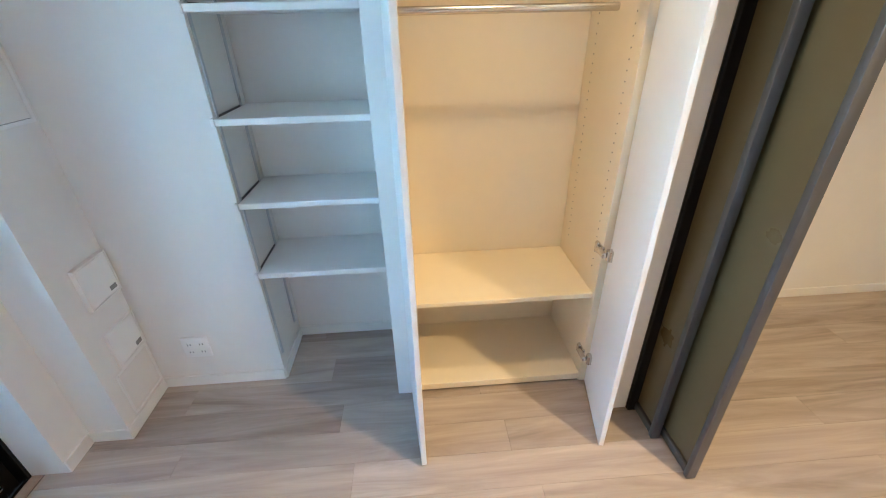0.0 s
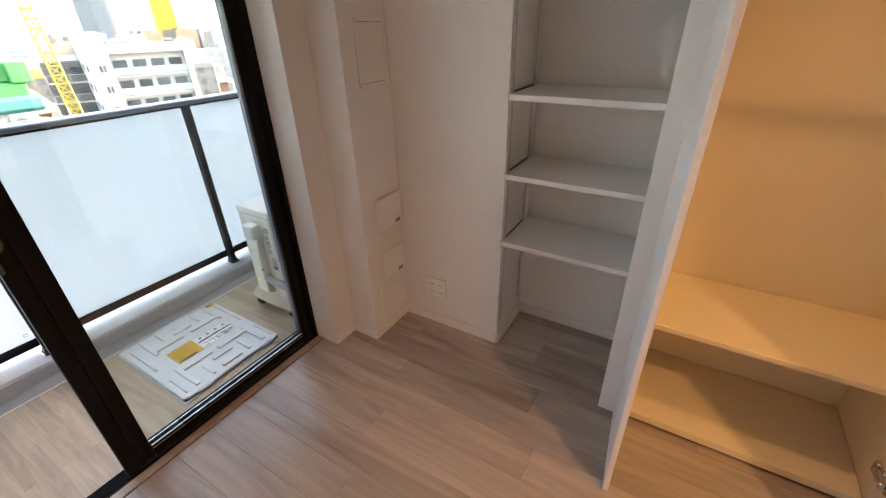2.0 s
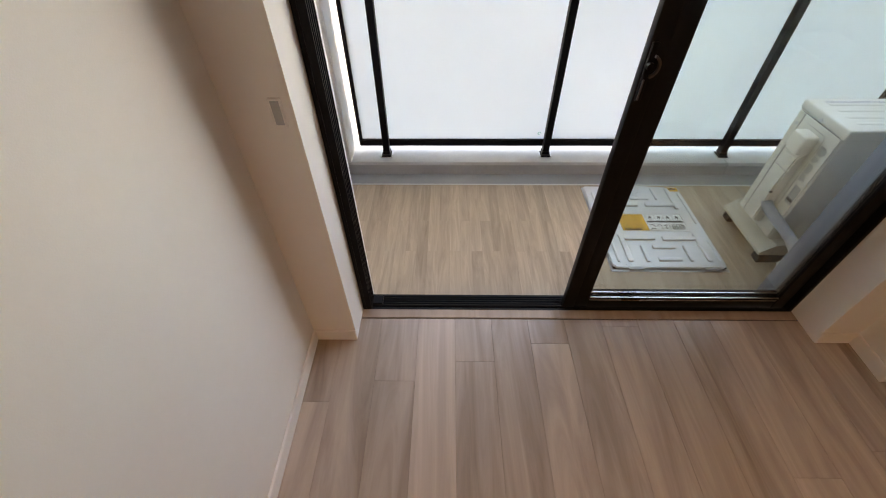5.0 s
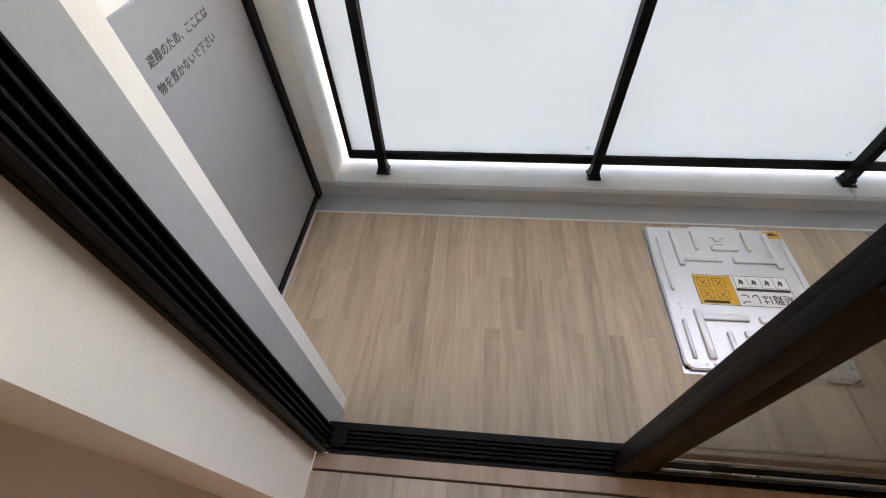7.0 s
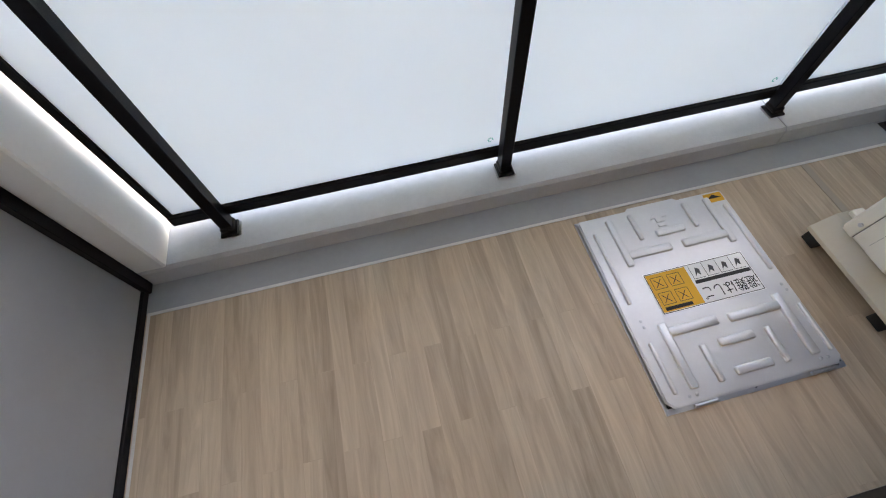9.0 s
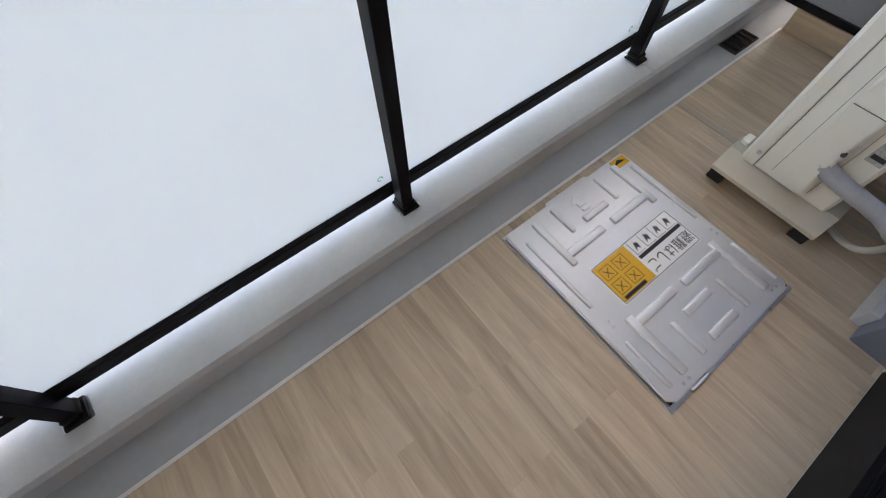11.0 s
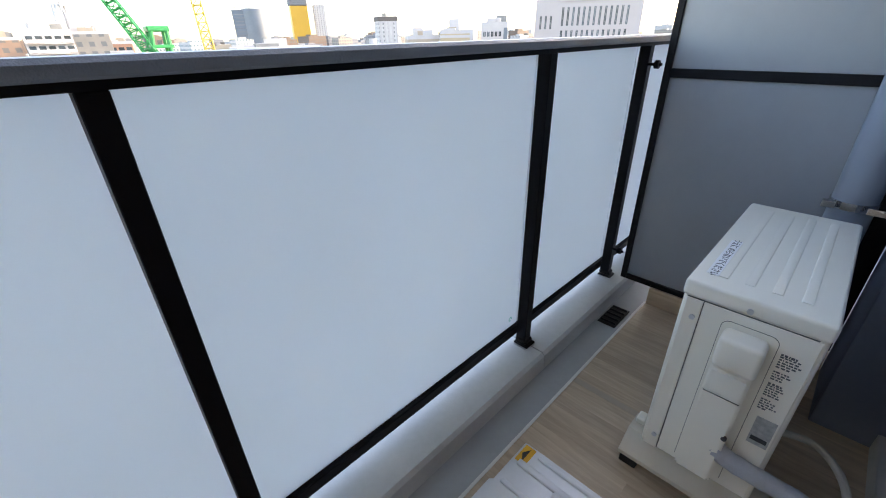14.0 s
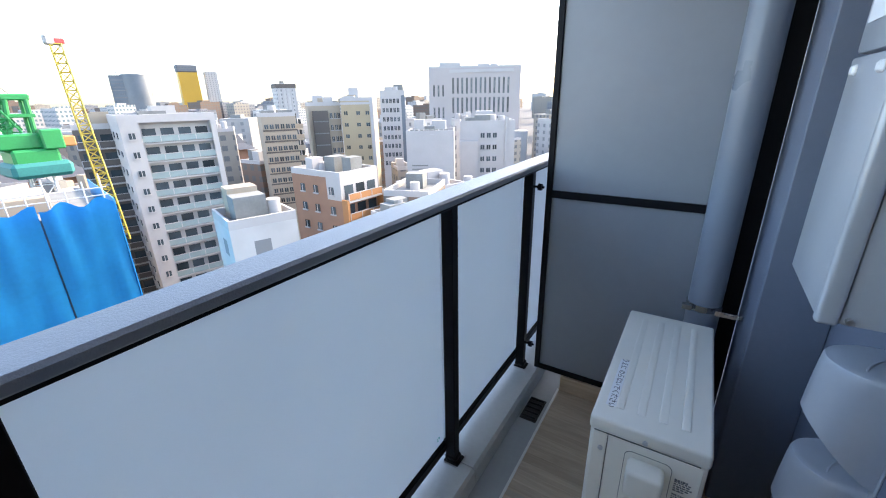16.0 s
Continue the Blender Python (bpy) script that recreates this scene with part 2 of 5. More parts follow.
M_TAPE = mat("grey_wrap_tape", (0.42, 0.43, 0.45), 0.5, vary=0.12, scale=30, bump=0.8, bscale=60)
M_HOSE = mat("cream_hose", (0.55, 0.52, 0.44), 0.5)
M_BRONZE = mat("smoked_bronze_panel", (0.105, 0.078, 0.036), 0.30, vary=0.06, scale=3)
M_STILE = mat("dark_grey_stile", (0.10, 0.10, 0.105), 0.35, metal=0.5, vary=0.06)
M_LABELW = mat("white_label", (0.88, 0.88, 0.87), 0.5, vary=0.02)
M_ORANGE = mat("orange_label", (0.80, 0.42, 0.03), 0.5, vary=0.03)
M_INK = mat("black_ink", (0.02, 0.02, 0.02), 0.6)
M_INKG = mat("grey_ink", (0.07, 0.075, 0.08), 0.6)
M_INKL = mat("pale_grey_ink", (0.24, 0.24, 0.24), 0.6)
M_GREENINK = mat("green_mark", (0.05, 0.45, 0.32), 0.5)
M_SEAL = mat("pale_sealant", (0.66, 0.66, 0.64), 0.6, vary=0.08, scale=12)
M_DKJOINT = mat("dark_brown_joint", (0.05, 0.035, 0.03), 0.7)
M_GAP = mat("shadow_gap_grey", (0.10, 0.10, 0.095), 0.9)

# ---- mesh helpers ----
ORIGIN = {}


def bx(bm, x0, x1, y0, y1, z0, z1, bevel=0.0, seg=1):
    """A box between two corners, with rounded edges."""
    r = bmesh.ops.create_cube(bm, size=1.0, matrix=Matrix.Translation(((x0 + x1) / 2, (y0 + y1) / 2, (z0 + z1) / 2)) @ Matrix.Diagonal((abs(x1 - x0), abs(y1 - y0), abs(z1 - z0), 1)))
    if bevel:
        es = list({e for v in r["verts"] for e in v.link_edges})
        bmesh.ops.bevel(bm, geom=es, offset=bevel, segments=seg, affect="EDGES", profile=0.5)
    return bm


def box(x0, x1, y0, y1, z0, z1, bevel=0.0, seg=1):
    return bx(bmesh.new(), x0, x1, y0, y1, z0, z1, bevel, seg)


def cyl(bm, a, b, r0, r1=None, seg=20):
    """A rod or cone from a to b."""
    a, b = Vector(a), Vector(b)
    d = b - a
    m = Matrix.Translation((a + b) / 2) @ d.to_track_quat("Z", "Y").to_matrix().to_4x4()
    bmesh.ops.create_cone(bm, cap_ends=True, segments=seg, radius1=r0, radius2=r0 if r1 is None else r1, depth=d.length, matrix=m)
    return bm


def tube(bm, pts, r, seg=10, wob=0.0):
    """A bent hose along points (smoothed)."""
    pts = [Vector(p) for p in pts]
    fine = []
    for i in range(len(pts) - 1):
        p0, p1, p2, p3 = pts[max(i - 1, 0)], pts[i], pts[i + 1], pts[min(i + 2, len(pts) - 1)]
        for k in range(8):
            t = k / 8
            fine.append(0.5 * (2 * p1 + (p2 - p0) * t + (2 * p0 - 5 * p1 + 4 * p2 - p3) * t * t + (3 * p1 - p0 - 3 * p2 + p3) * t ** 3))
    fine.append(pts[-1])
    rings = []
    for i, p in enumerate(fine):
        d = (fine[min(i + 1, len(fine) - 1)] - fine[max(i - 1, 0)]).normalized()
        u = d.cross(Vector((0.3, 0.2, 0.93))).normalized()
        w = d.cross(u)
        rr = r * (1 + wob * (0.5 if i % 3 == 0 else -0.3))
        rings.append([bm.verts.new(p + rr * (math.cos(a) * u + math.sin(a) * w)) for a in [2 * math.pi * j / seg for j in range(seg)]])
    for a, b in zip(rings, rings[1:]):
        for j in range(seg):
            bm.faces.new((a[j], a[(j + 1) % seg], b[(j + 1) % seg], b[j]))
    bm.faces.new(rings[0][::-1])
    bm.faces.new(rings[-1])
    return bm


def lathe(bm, prof, cx, cy, seg=32):
    """A turned body round a vertical axis from (radius, z) pairs."""
    rings = [[bm.verts.new((cx + r * math.cos(2 * math.pi * j / seg), cy + r * math.sin(2 * math.pi * j / seg), z)) for j in range(seg)] for r, z in prof]
    for a, b in zip(rings, rings[1:]):
        for j in range(seg):
            bm.faces.new((a[j], a[(j + 1) % seg], b[(j + 1) % seg], b[j]))
    bm.faces.new(rings[0][::-1])
    bm.faces.new(rings[-1])
    return bm


def prism(bm, poly, axis, lo, hi):
    """A flat outline pushed along an axis ('x': outline in y, z; 'y': x, z; 'z': x, y)."""
    def at(p, v):
        return {"x": (v, p[0], p[1]), "y": (p[0], v, p[1]), "z": (p[0], p[1], v)}[axis]
    a, b = [bm.verts.new(at(p, lo)) for p in poly], [bm.verts.new(at(p, hi)) for p in poly]
    n = len(poly)
    fs = [bm.faces.new(a), bm.faces.new(b)]
    fs += [bm.faces.new((a[i], a[(i + 1) % n], b[(i + 1) % n], b[i])) for i in range(n)]
    bmesh.ops.recalc_face_normals(bm, faces=fs)
    return bm


def mesh_of(name, bm, material, origin=(0, 0, 0), smooth=True):
    bmesh.ops.translate(bm, verts=bm.verts, vec=-Vector(origin))
    me = bpy.data.meshes.new(name)
    bm.to_mesh(me)
    bm.free()
    me.materials.append(material)
    if smooth:
        for p in me.polygons:
            p.use_smooth = True
        me.set_sharp_from_angle(angle=radians(32))
    return me


def thing(name, origin, label, category, group="", kind=""):
    ob = tagged(new(name), label, category, group, kind)
    ob.location = origin
    ob.empty_display_size = 0.05
    ORIGIN[ob.name] = Vector(origin)
    return ob


def part(name, bm, material, parent, label="", smooth=True):
    o = ORIGIN[parent.name]
    ob = new(name, mesh_of(name, bm, material, o, smooth))
    ob.parent = parent
    ORIGIN[ob.name] = o
    return tagged(ob, label) if label else ob


def solo(name, bm, material, label, category, group="", kind="", origin=None, smooth=True):
    if origin is None:
        vs = [v.co for v in bm.verts]
        origin = Vector(((min(v.x for v in vs) + max(v.x for v in vs)) / 2, (min(v.y for v in vs) + max(v.y for v in vs)) / 2, min(v.z for v in vs)))
    ob = new(name, mesh_of(name, bm, material, origin, smooth))
    ob.location = origin
    ORIGIN[ob.name] = Vector(origin)
    return tagged(ob, label, category, group, kind)


def structure(name, bm, material, label, category="wall"):
    return solo(name, bm, material, label, category, kind="structure", origin=(0, 0, 0), smooth=False)


def writing(name, text, size, m, material, parent, squash=1.0, depth=0.0006):
    """Letters lying at the pose m (their x along the line, z out of the surface), under a thing."""
    cu = bpy.data.curves.new(name, "FONT")
    cu.body, cu.size, cu.extrude = text, size, depth
    cu.align_x, cu.align_y, cu.resolution_u = "CENTER", "CENTER", 3
    tmp = new(name + "_outline", cu)
    bpy.context.view_layer.update()
    me = bpy.data.meshes.new_from_object(tmp.evaluated_get(bpy.context.evaluated_depsgraph_get()))
    bpy.data.objects.remove(tmp)
    me.transform(Matrix.Translation(-ORIGIN[parent.name]) @ m @ Matrix.Diagonal((squash, 1, 1, 1)))
    me.materials.clear()
    me.materials.append(material)
    ob = new(name, me)
    ob.parent = parent
    ORIGIN[ob.name] = ORIGIN[parent.name]
    return ob


# ---- the room ----
LX, RX = -2.192, 0.0       # side walls
WZ = 2.05                  # window head
CZ = 2.40                  # ceiling
FZ = -0.175                # balcony floor
BACK = -5.2

structure("wall_left", box(LX - 0.12, LX, BACK, 0.0, 0, CZ), M_WALL, "off-white papered plain side wall of the room")
structure("wall_back", box(LX, 0.47, BACK - 0.1, BACK, 0, CZ), M_WALL, "off-white papered back wall of the next room")
b = box(LX - 0.12, -2.042, 0.0, 0.14, 0, CZ)
bx(b, -2.042, -0.393, 0.0, 0.14, WZ, CZ)
bx(b, -0.393, -0.263, 0.0, 0.14, 0, CZ)
structure("wall_window", b, M_WALL, "off-white papered wall round the balcony window with deep reveals")
structure("wall_pipe_shaft", box(-0.263, 0.12, -0.148, 0.14, 0, CZ), M_WALL, "papered boxed-in pipe shaft beside the window")
b = box(0.0, 0.12, -0.676, -0.148, 0, CZ)
bx(b, 0.12, 0.42, -0.676, -0.556, 0, CZ)
bx(b, 0.30, 0.42, -1.19, -0.676, 0, CZ)
structure("wall_niche", b, M_WALL, "off-white papered wall with a deep open shelf niche")
# unseen, added to keep the sun from leaking through the wardrobe's seams
structure("wall_wardrobe_back", box(0.301, 0.47, -2.125, -1.191, 0, CZ), M_WALL, "unseen plain wall behind the wardrobe, added against sun leaks")
structure("wall_partition_stub", box(-0.30, 0.30, -2.125, -2.045, 0, CZ), M_WALL, "papered wall end beside the wardrobe")
structure("wall_next_room", box(0.352, 0.47, BACK, -2.125, 0, CZ), M_WALL, "warm-lit papered wall of the next room")
structure("ceiling", box(LX - 0.12, 0.47, BACK - 0.1, 0.14, CZ, CZ + 0.1), M_CEIL, "white papered ceiling of the room", "ceiling")

# skirting
b = bmesh.new()
for r in ((-0.008, 0.0, -0.676, -0.148), (-0.263, -0.008, -0.156, -0.148), (-0.271, -0.263, -0.156, 0.0), (-0.393, -0.271, -0.008, 0.0),
          (-2.184, -2.042, -0.008, 0.0), (LX, LX + 0.008, BACK, 0.0), (0.292, 0.30, -1.18, -0.676), (0.0, 0.292, -0.684, -0.676), (0.344, 0.352, BACK, -2.25)):
    bx(b, *r, 0.0, 0.055, 0.002)
structure("baseboard", b, M_TRIM, "slim white skirting along the walls", "baseboard")

# open shelf niche: shelf boards on slotted rails
for z in (0.563, 0.857, 1.150, 1.47, 1.80):
    s = thing("niche_shelf", (0.15, -0.93, z - 0.022), "white laminate shelf board on slotted wall rails", "shelf", "shelves in the niche")
    part("board", box(-0.008, 0.298, -1.186, -0.680, z - 0.022, z, 0.002), M_WHITE, s)
    part("end_cap", box(-0.013, 0.012, -0.6795, -0.6685, z - 0.025, z + 0.003, 0.002), M_TRIM, s, "small white plastic end cap")
    # thin dark strips between the board ends and the niche sides
    part("end_gap", box(0.034, 0.234, -0.6798, -0.6768, z - 0.020, z + 0.006), M_STILE, s, "slim dark strip along the shelf end")
    part("end_gap", box(0.002, 0.298, -1.1892, -1.1862, z - 0.020, z + 0.012), M_STILE, s, "slim dark strip along the shelf end")
for x in (0.018, 0.235):
    solo("shelf_rail", box(x, x + 0.014, -0.682, -0.6765, 0.13, 2.25, 0.001), M_STEEL, "slim grey slotted metal shelf upright on the niche wall", "shelf rail", "shelf uprights")

# wardrobe
YL, YR, XF, XB = -1.285, -1.985, -0.143, 0.265
w = thing("wardrobe", (0.05, -1.62, 0), "built-in wardrobe with both white doors open, cream inside", "wardrobe")
part("side_panel", box(XF, XB + 0.03, -1.262, -1.19, 0, 2.32, 0.002), M_WHITE, w, "white outer side post")
part("inner_side", box(XF + 0.012, XB, YL, -1.264, 0.0, 2.3), M_CREAM, w)
rs = part("inner_side", box(XF + 0.002, XB, -2.043, YR, 0.0, 2.3), M_CREAM, w)
part("back_panel", box(XB + 0.002, XB + 0.012, -2.043, -1.264, 0.0, 2.3), M_CREAM, w)
part("top_panel", box(XF, XB, YR + 0.001, YL - 0.001, 2.0, 2.3), M_WHITE, w)
part("bottom_shelf", box(XF, XB, YR + 0.001, YL - 0.001, 0.012, 0.045, 0.002), M_CREAM, w)
part("middle_shelf", box(XF + 0.012, XB, YR + 0.001, YL - 0.001, 0.441, 0.462, 0.002), M_CREAM, w)
b = cyl(bmesh.new(), (0.05, YR, 1.44), (0.05, YL, 1.44), 0.0125)
part("hanging_rail", b, M_CHROME, w, "round chrome hanging rail")
b = bmesh.new()
for x in (-0.08, 0.19):
    for i in range(44):
        cyl(b, (x, YR - 0.001, 0.56 + i * 0.032), (x, YR + 0.0008, 0.56 + i * 0.032), 0.0026, seg=6)
tagged(part("pin_holes", b, M_INKG, w, "two rows of small shelf pin holes"), kind="stuff")


def wardrobe_door(hx, hy, tx, ty):
    a = math.atan2(ty - hy, tx - hx)
    L = math.hypot(tx - hx, ty - hy)
    d = part("door", bx(bmesh.new(), 0, L, -0.009, 0.009, 0.012, 2.28, 0.002), M_WHITE, w, "open white wardrobe door")
    me = d.data
    me.transform(Matrix.Translation(-ORIGIN[w.name]) @ Matrix.Translation((hx, hy, 0)) @ Matrix.Rotation(a, 4, "Z") @ Matrix.Translation(ORIGIN[w.name]))
    return d


dl = wardrobe_door(-0.138, -1.256, -0.489, -1.289)
dr = wardrobe_door(-0.155, -2.015, -0.471, -1.948)
for z in (0.17, 0.665, 1.475):
    b = box(-0.150, -0.095, YR - 0.004, YR + 0.008, z - 0.012, z + 0.012, 0.003)
    bx(b, -0.128, -0.105, YR + 0.004, YR + 0.018, z - 0.022, z + 0.022, 0.004)
    bx(b, -0.192, -0.128, YR + 0.006, YR + 0.024, z - 0.011, z + 0.011, 0.005)
    cyl(b, (-0.188, -1.992, z - 0.02), (-0.188, -1.992, z + 0.02), 0.015, seg=14)
    part("hinge", b, M_CHROME, w, "chrome cup hinge")

# sliding partition panels
for i, (x0, x1, y) in enumerate(((-0.335, -0.457, -2.165), (-0.375, -0.619, -2.205))):
    p = thing("sliding_partition", ((x0 + x1) / 2, y, 0), "smoked bronze sliding partition panel in dark grey frame, pushed open", "sliding door", "sliding partition panels")
    part("panel", box(x1 + 0.02, 0.30, y - 0.004, y + 0.004, 0.05, 2.3), M_BRONZE, p)
    part("stile", box(x1, x1 + 0.022, y - 0.017, y + 0.017, 0.008, 2.36, 0.004, 2), M_STILE, p)
    part("bottom_rail", box(x1 + 0.0225, 0.30, y - 0.0125, y + 0.0125, 0.01, 0.045, 0.003), M_STILE, p)
    part("roller", cyl(bmesh.new(), (x1 + 0.05, y - 0.006, 0.011), (x1 + 0.05, y + 0.006, 0.011), 0.011, seg=12), M_LABELW, p)
b = box(-0.318, -0.301, -2.20, -2.126, 0.0, CZ, 0.002)
structure("door_1_frame", b, M_BLACK, "black aluminium jamb of the sliding partition", "door frame")

# access panels and socket
for x0, x1, z0, z1, d in ((-0.185, -0.012, 1.165, 1.40, 0.004), (-0.170, -0.008, 0.540, 0.708, 0.016), (-0.170, -0.008, 0.275, 0.432, 0.010), (-0.205, -0.006, 0.062, 0.268, 0.003)):
    a = thing("access_panel", ((x0 + x1) / 2, -0.148, z0), "white square access panel on the pipe shaft", "access panel", "access panels")
    b = bmesh.new()
    fw = 0.012 if d < 0.005 else 0.007
    for r in ((x0, x1, z0, z0 + fw), (x0, x1, z1 - fw, z1), (x0, x0 + fw, z0 + fw, z1 - fw), (x1 - fw, x1, z0 + fw, z1 - fw)):
        bx(b, r[0], r[1], -0.1495 - d, -0.147, r[2], r[3], 0.0015)
    part("frame", b, M_WHITE, a)
    part("cover_gap", box(x0 + fw, x1 - fw, -0.1485, -0.1475, z0 + fw, z1 - fw), M_STILE, a, "thin grey shadow joint")
    part("cover", box(x0 + fw + 0.0016, x1 - fw - 0.0016, -0.148 - d, -0.1484, z0 + fw + 0.0016, z1 - fw - 0.0016, 0.001), M_WHITE if d > 0.005 else M_WALL, a)
    if 0.2 < z0 < 1:
        part("label_sticker", box(x1 - 0.055, x1 - 0.022, -0.148 - d - 0.0042, -0.148 - d - 0.003, z0 + 0.022, z0 + 0.040), M_INKL, a, "small grey printed sticker")
s = thing("wall_socket", (0, -0.34, 0.165), "white double wall socket plate with telephone outlet", "socket")
part("plate", box(-0.008, 0.001, -0.398, -0.288, 0.165, 0.270, 0.003, 2), M_WHITE, s)
for dy in (-0.318, -0.368):
    for z in (0.195, 0.235):
        b = bmesh.new()
        for k in (-0.006, 0.006):
            bx(b, -0.0092, -0.007, dy + k - 0.0012, dy + k + 0.0012, z - 0.004, z + 0.004)
        part("slot", b, M_INKG, s)
s = thing("wall_latch_plate", (-2.077, 0, 0.845), "small recessed white pull plate on the window wall", "wall plate")
part("plate", box(-2.092, -2.062, -0.004, 0.0, 0.845, 0.915, 0.003), M_TRIM, s)
part("recess", box(-2.086, -2.068, -0.0052, -0.004, 0.853, 0.907), M_TAPE, s, "grey recess")

# ---- balcony window ----
WL, WR = -2.042, -0.393
w1 = thing("window_1", (-1.2, 0.2, 0), "black aluminium sliding balcony window, half slid open", "window", kind="structure")
b = bmesh.new()
bx(b, WL + 0.001, WL + 0.014, 0.131, 0.198, -0.03, WZ, 0.001)
for y in (0.133, 0.146, 0.160, 0.175, 0.191):
    bx(b, WL + 0.012, WL + 0.034, y, y + 0.005, -0.01, WZ - 0.01, 0.001)
part("left_jamb", b, M_BLACK, w1)
b = bmesh.new()
bx(b, WR - 0.014, WR - 0.001, 0.131, 0.198, -0.03, WZ, 0.001)
part("right_jamb", b, M_BLACK, w1)
b = bmesh.new()
bx(b, WL + 0.015, WR - 0.015, 0.141, 0.198, -0.045, -0.012, 0.001)
for y in (0.150, 0.160, 0.171, 0.182, 0.192):
    bx(b, WL + 0.035, WR - 0.015, y, y + 0.004, -0.012, 0.004)
bx(b, WL + 0.015, WR - 0.015, 0.1985, 0.2155, FZ + 0.0005, -0.013, 0.001)
bx(b, WL + 0.035, WR - 0.015, 0.1305, 0.1405, -0.010, 0.002, 0.001)
bx(b, WL + 0.035, WL + 0.075, 0.152, 0.190, -0.012, 0.010, 0.002)
part("track_sill", b, M_BLACK, w1)
b = bmesh.new()
bx(b, WL + 0.015, WR - 0.015, 0.141, 0.198, WZ - 0.04, WZ)
part("head", b, M_BLACK, w1)


def sash(x0, x1, y, name, lead):
    """A sliding sash; its leading stile is lead wide, with a stepped rebate towards the pane."""
    b = box(x0, x0 + lead * 0.48, y - 0.0145, y + 0.0125, 0.005, WZ - 0.042, 0.003, 2)
    bx(b, x0 + lead * 0.49, x0 + lead, y - 0.009, y + 0.0125, 0.0055, WZ - 0.0425, 0.002, 2)
    s = part(name, b, M_BLACK, w1, "black sliding sash stile")
    part("sash_stile", box(x1 - 0.045, x1, y - 0.0125, y + 0.0125, 0.005, WZ - 0.042, 0.003, 2), M_BLACK, s)
    part("sash_bottom_rail", box(x0 + lead, x1 - 0.045, y - 0.0115, y + 0.0115, 0.005, 0.062, 0.003, 2), M_BLACK, s)
    for z in (0.048, 0.063):
        part("sash_bead", box(x0 + lead + 0.002, x1 - 0.047, y - 0.0132, y - 0.0100, z, z + 0.004), M_STEEL, s, "thin bright glazing bead")
    part("sash_top_rail", box(x0 + lead, x1 - 0.045, y - 0.0115, y + 0.0115, WZ - 0.11, WZ - 0.043), M_BLACK, s)
    g = part("pane", box(x0 + lead - 0.007, x1 - 0.04, y - 0.003, y + 0.003, 0.058, WZ - 0.105), M_GLASS, s)
    g.visible_shadow = False
    return s


s_in = sash(-1.268, -0.425, 0.156, "sash", 0.092)
s_out = sash(-1.252, -0.41, 0.184, "sash", 0.076)
b = box(-1.2655, -1.249, 0.132, 0.1415, 0.84, 0.975, 0.004, 2)
cyl(b, (-1.257, 0.140, 0.925), (-1.257, 0.122, 0.925), 0.009, seg=14)
part("crescent_lock", b, M_BLACK, s_in, "black crescent window lock")
b = prism(bmesh.new(), [(-1.257 + 0.021 * math.cos(radians(a)), 0.925 + 0.026 * math.sin(radians(a))) for a in range(-80, 81, 16)] + [(-1.257 + 0.016 * math.cos(radians(a)), 0.925 + 0.020 * math.sin(radians(a))) for a in range(80, -81, -16)], "y", 0.122, 0.130)
bx(b, -1.263, -1.259, 0.128, 0.1318, 0.845, 0.895, 0.001)
part("crescent_blade", b, M_STILE, s_in, "grey metal crescent blade")
ob = solo("window_sill", box(WL + 0.001, WR - 0.001, 0.0925, 0.130, -0.012, 0.002, 0.001), M_THRESH, "wood-effect threshold strip under the window", "threshold", kind="structure")
structure("trim_floor_joint", box(WL + 0.001, WR - 0.001, 0.0877, 0.0923, -0.012, -0.003), M_DKJOINT, "dark narrow joint before the window threshold", "trim")
b = box(WL - 0.002, WL + 0.004, 0.199, 0.290, FZ, WZ + 0.1, 0.001)
structure("trim_window_outer", b, M_GUTTER, "light grey outer window trim", "trim")

# ---- balcony ----
KY = 1.28                  # inner foot of the kerb
# stretched far past what is seen, to block the sun from the balcony
b = box(-16, -2.33, 0.141, 0.33, -36, 9)
bx(b, -2.33, -2.045, 0.199, 0.335, -36, 9)
bx(b, -2.042, -0.391, 0.199, 0.335, WZ + 0.03, 9)
bx(b, -2.042, -0.391, 0.199, 0.215, -36, FZ - 0.001)
structure("wall_facade", b, M_EXT, "pale tiled outside wall of the apartment block")
structure("wall_wing", box(-2.46, -2.325, 0.331, 0.605, FZ, 2.5, 0.004), M_EXT, "white rendered wing wall on the balcony")
# likewise extended unseen sideways and upwards as a sun block
b = box(-0.389, 16, 0.199, 0.315, -36, 9)
bx(b, -0.389, 16, 0.141, 0.198, -36, 9)
structure("wall_facade_grey", b, M_EXTG, "blue-grey rendered outside wall behind the air conditioner")
structure("wall_column", box(0.37, 0.70, 0.3155, 0.500, FZ, 2.5, 0.004), M_EXTG, "grey rendered column at the balcony end")
structure("trim_wall_base", box(-0.336, 0.369, 0.3155, 0.345, FZ, FZ + 0.07, 0.003), M_CONC, "grey raised base strip along the balcony wall", "trim")
structure("balcony_ceiling", box(-16, 16, 0.336, 1.62, 2.5, 2.68), M_EXT, "pale soffit of the balcony above", "ceiling")
structure("balcony_floor", box(-2.42, 0.72, 0.216, 1.178, FZ - 0.12, FZ), M_VINYL, "wood-effect vinyl sheet on the balcony floor", "floor")
structure("balcony_slab", box(-16, 16, 0.30, 1.6, FZ - 0.30, FZ - 0.121), M_CONC, "concrete balcony slab", "floor")
structure("gutter", box(-2.46, 1.2, 1.178, KY + 0.02, FZ - 0.1, FZ - 0.004), M_GUTTER, "grey coated drain gutter along the kerb", "gutter")
b = bmesh.new()
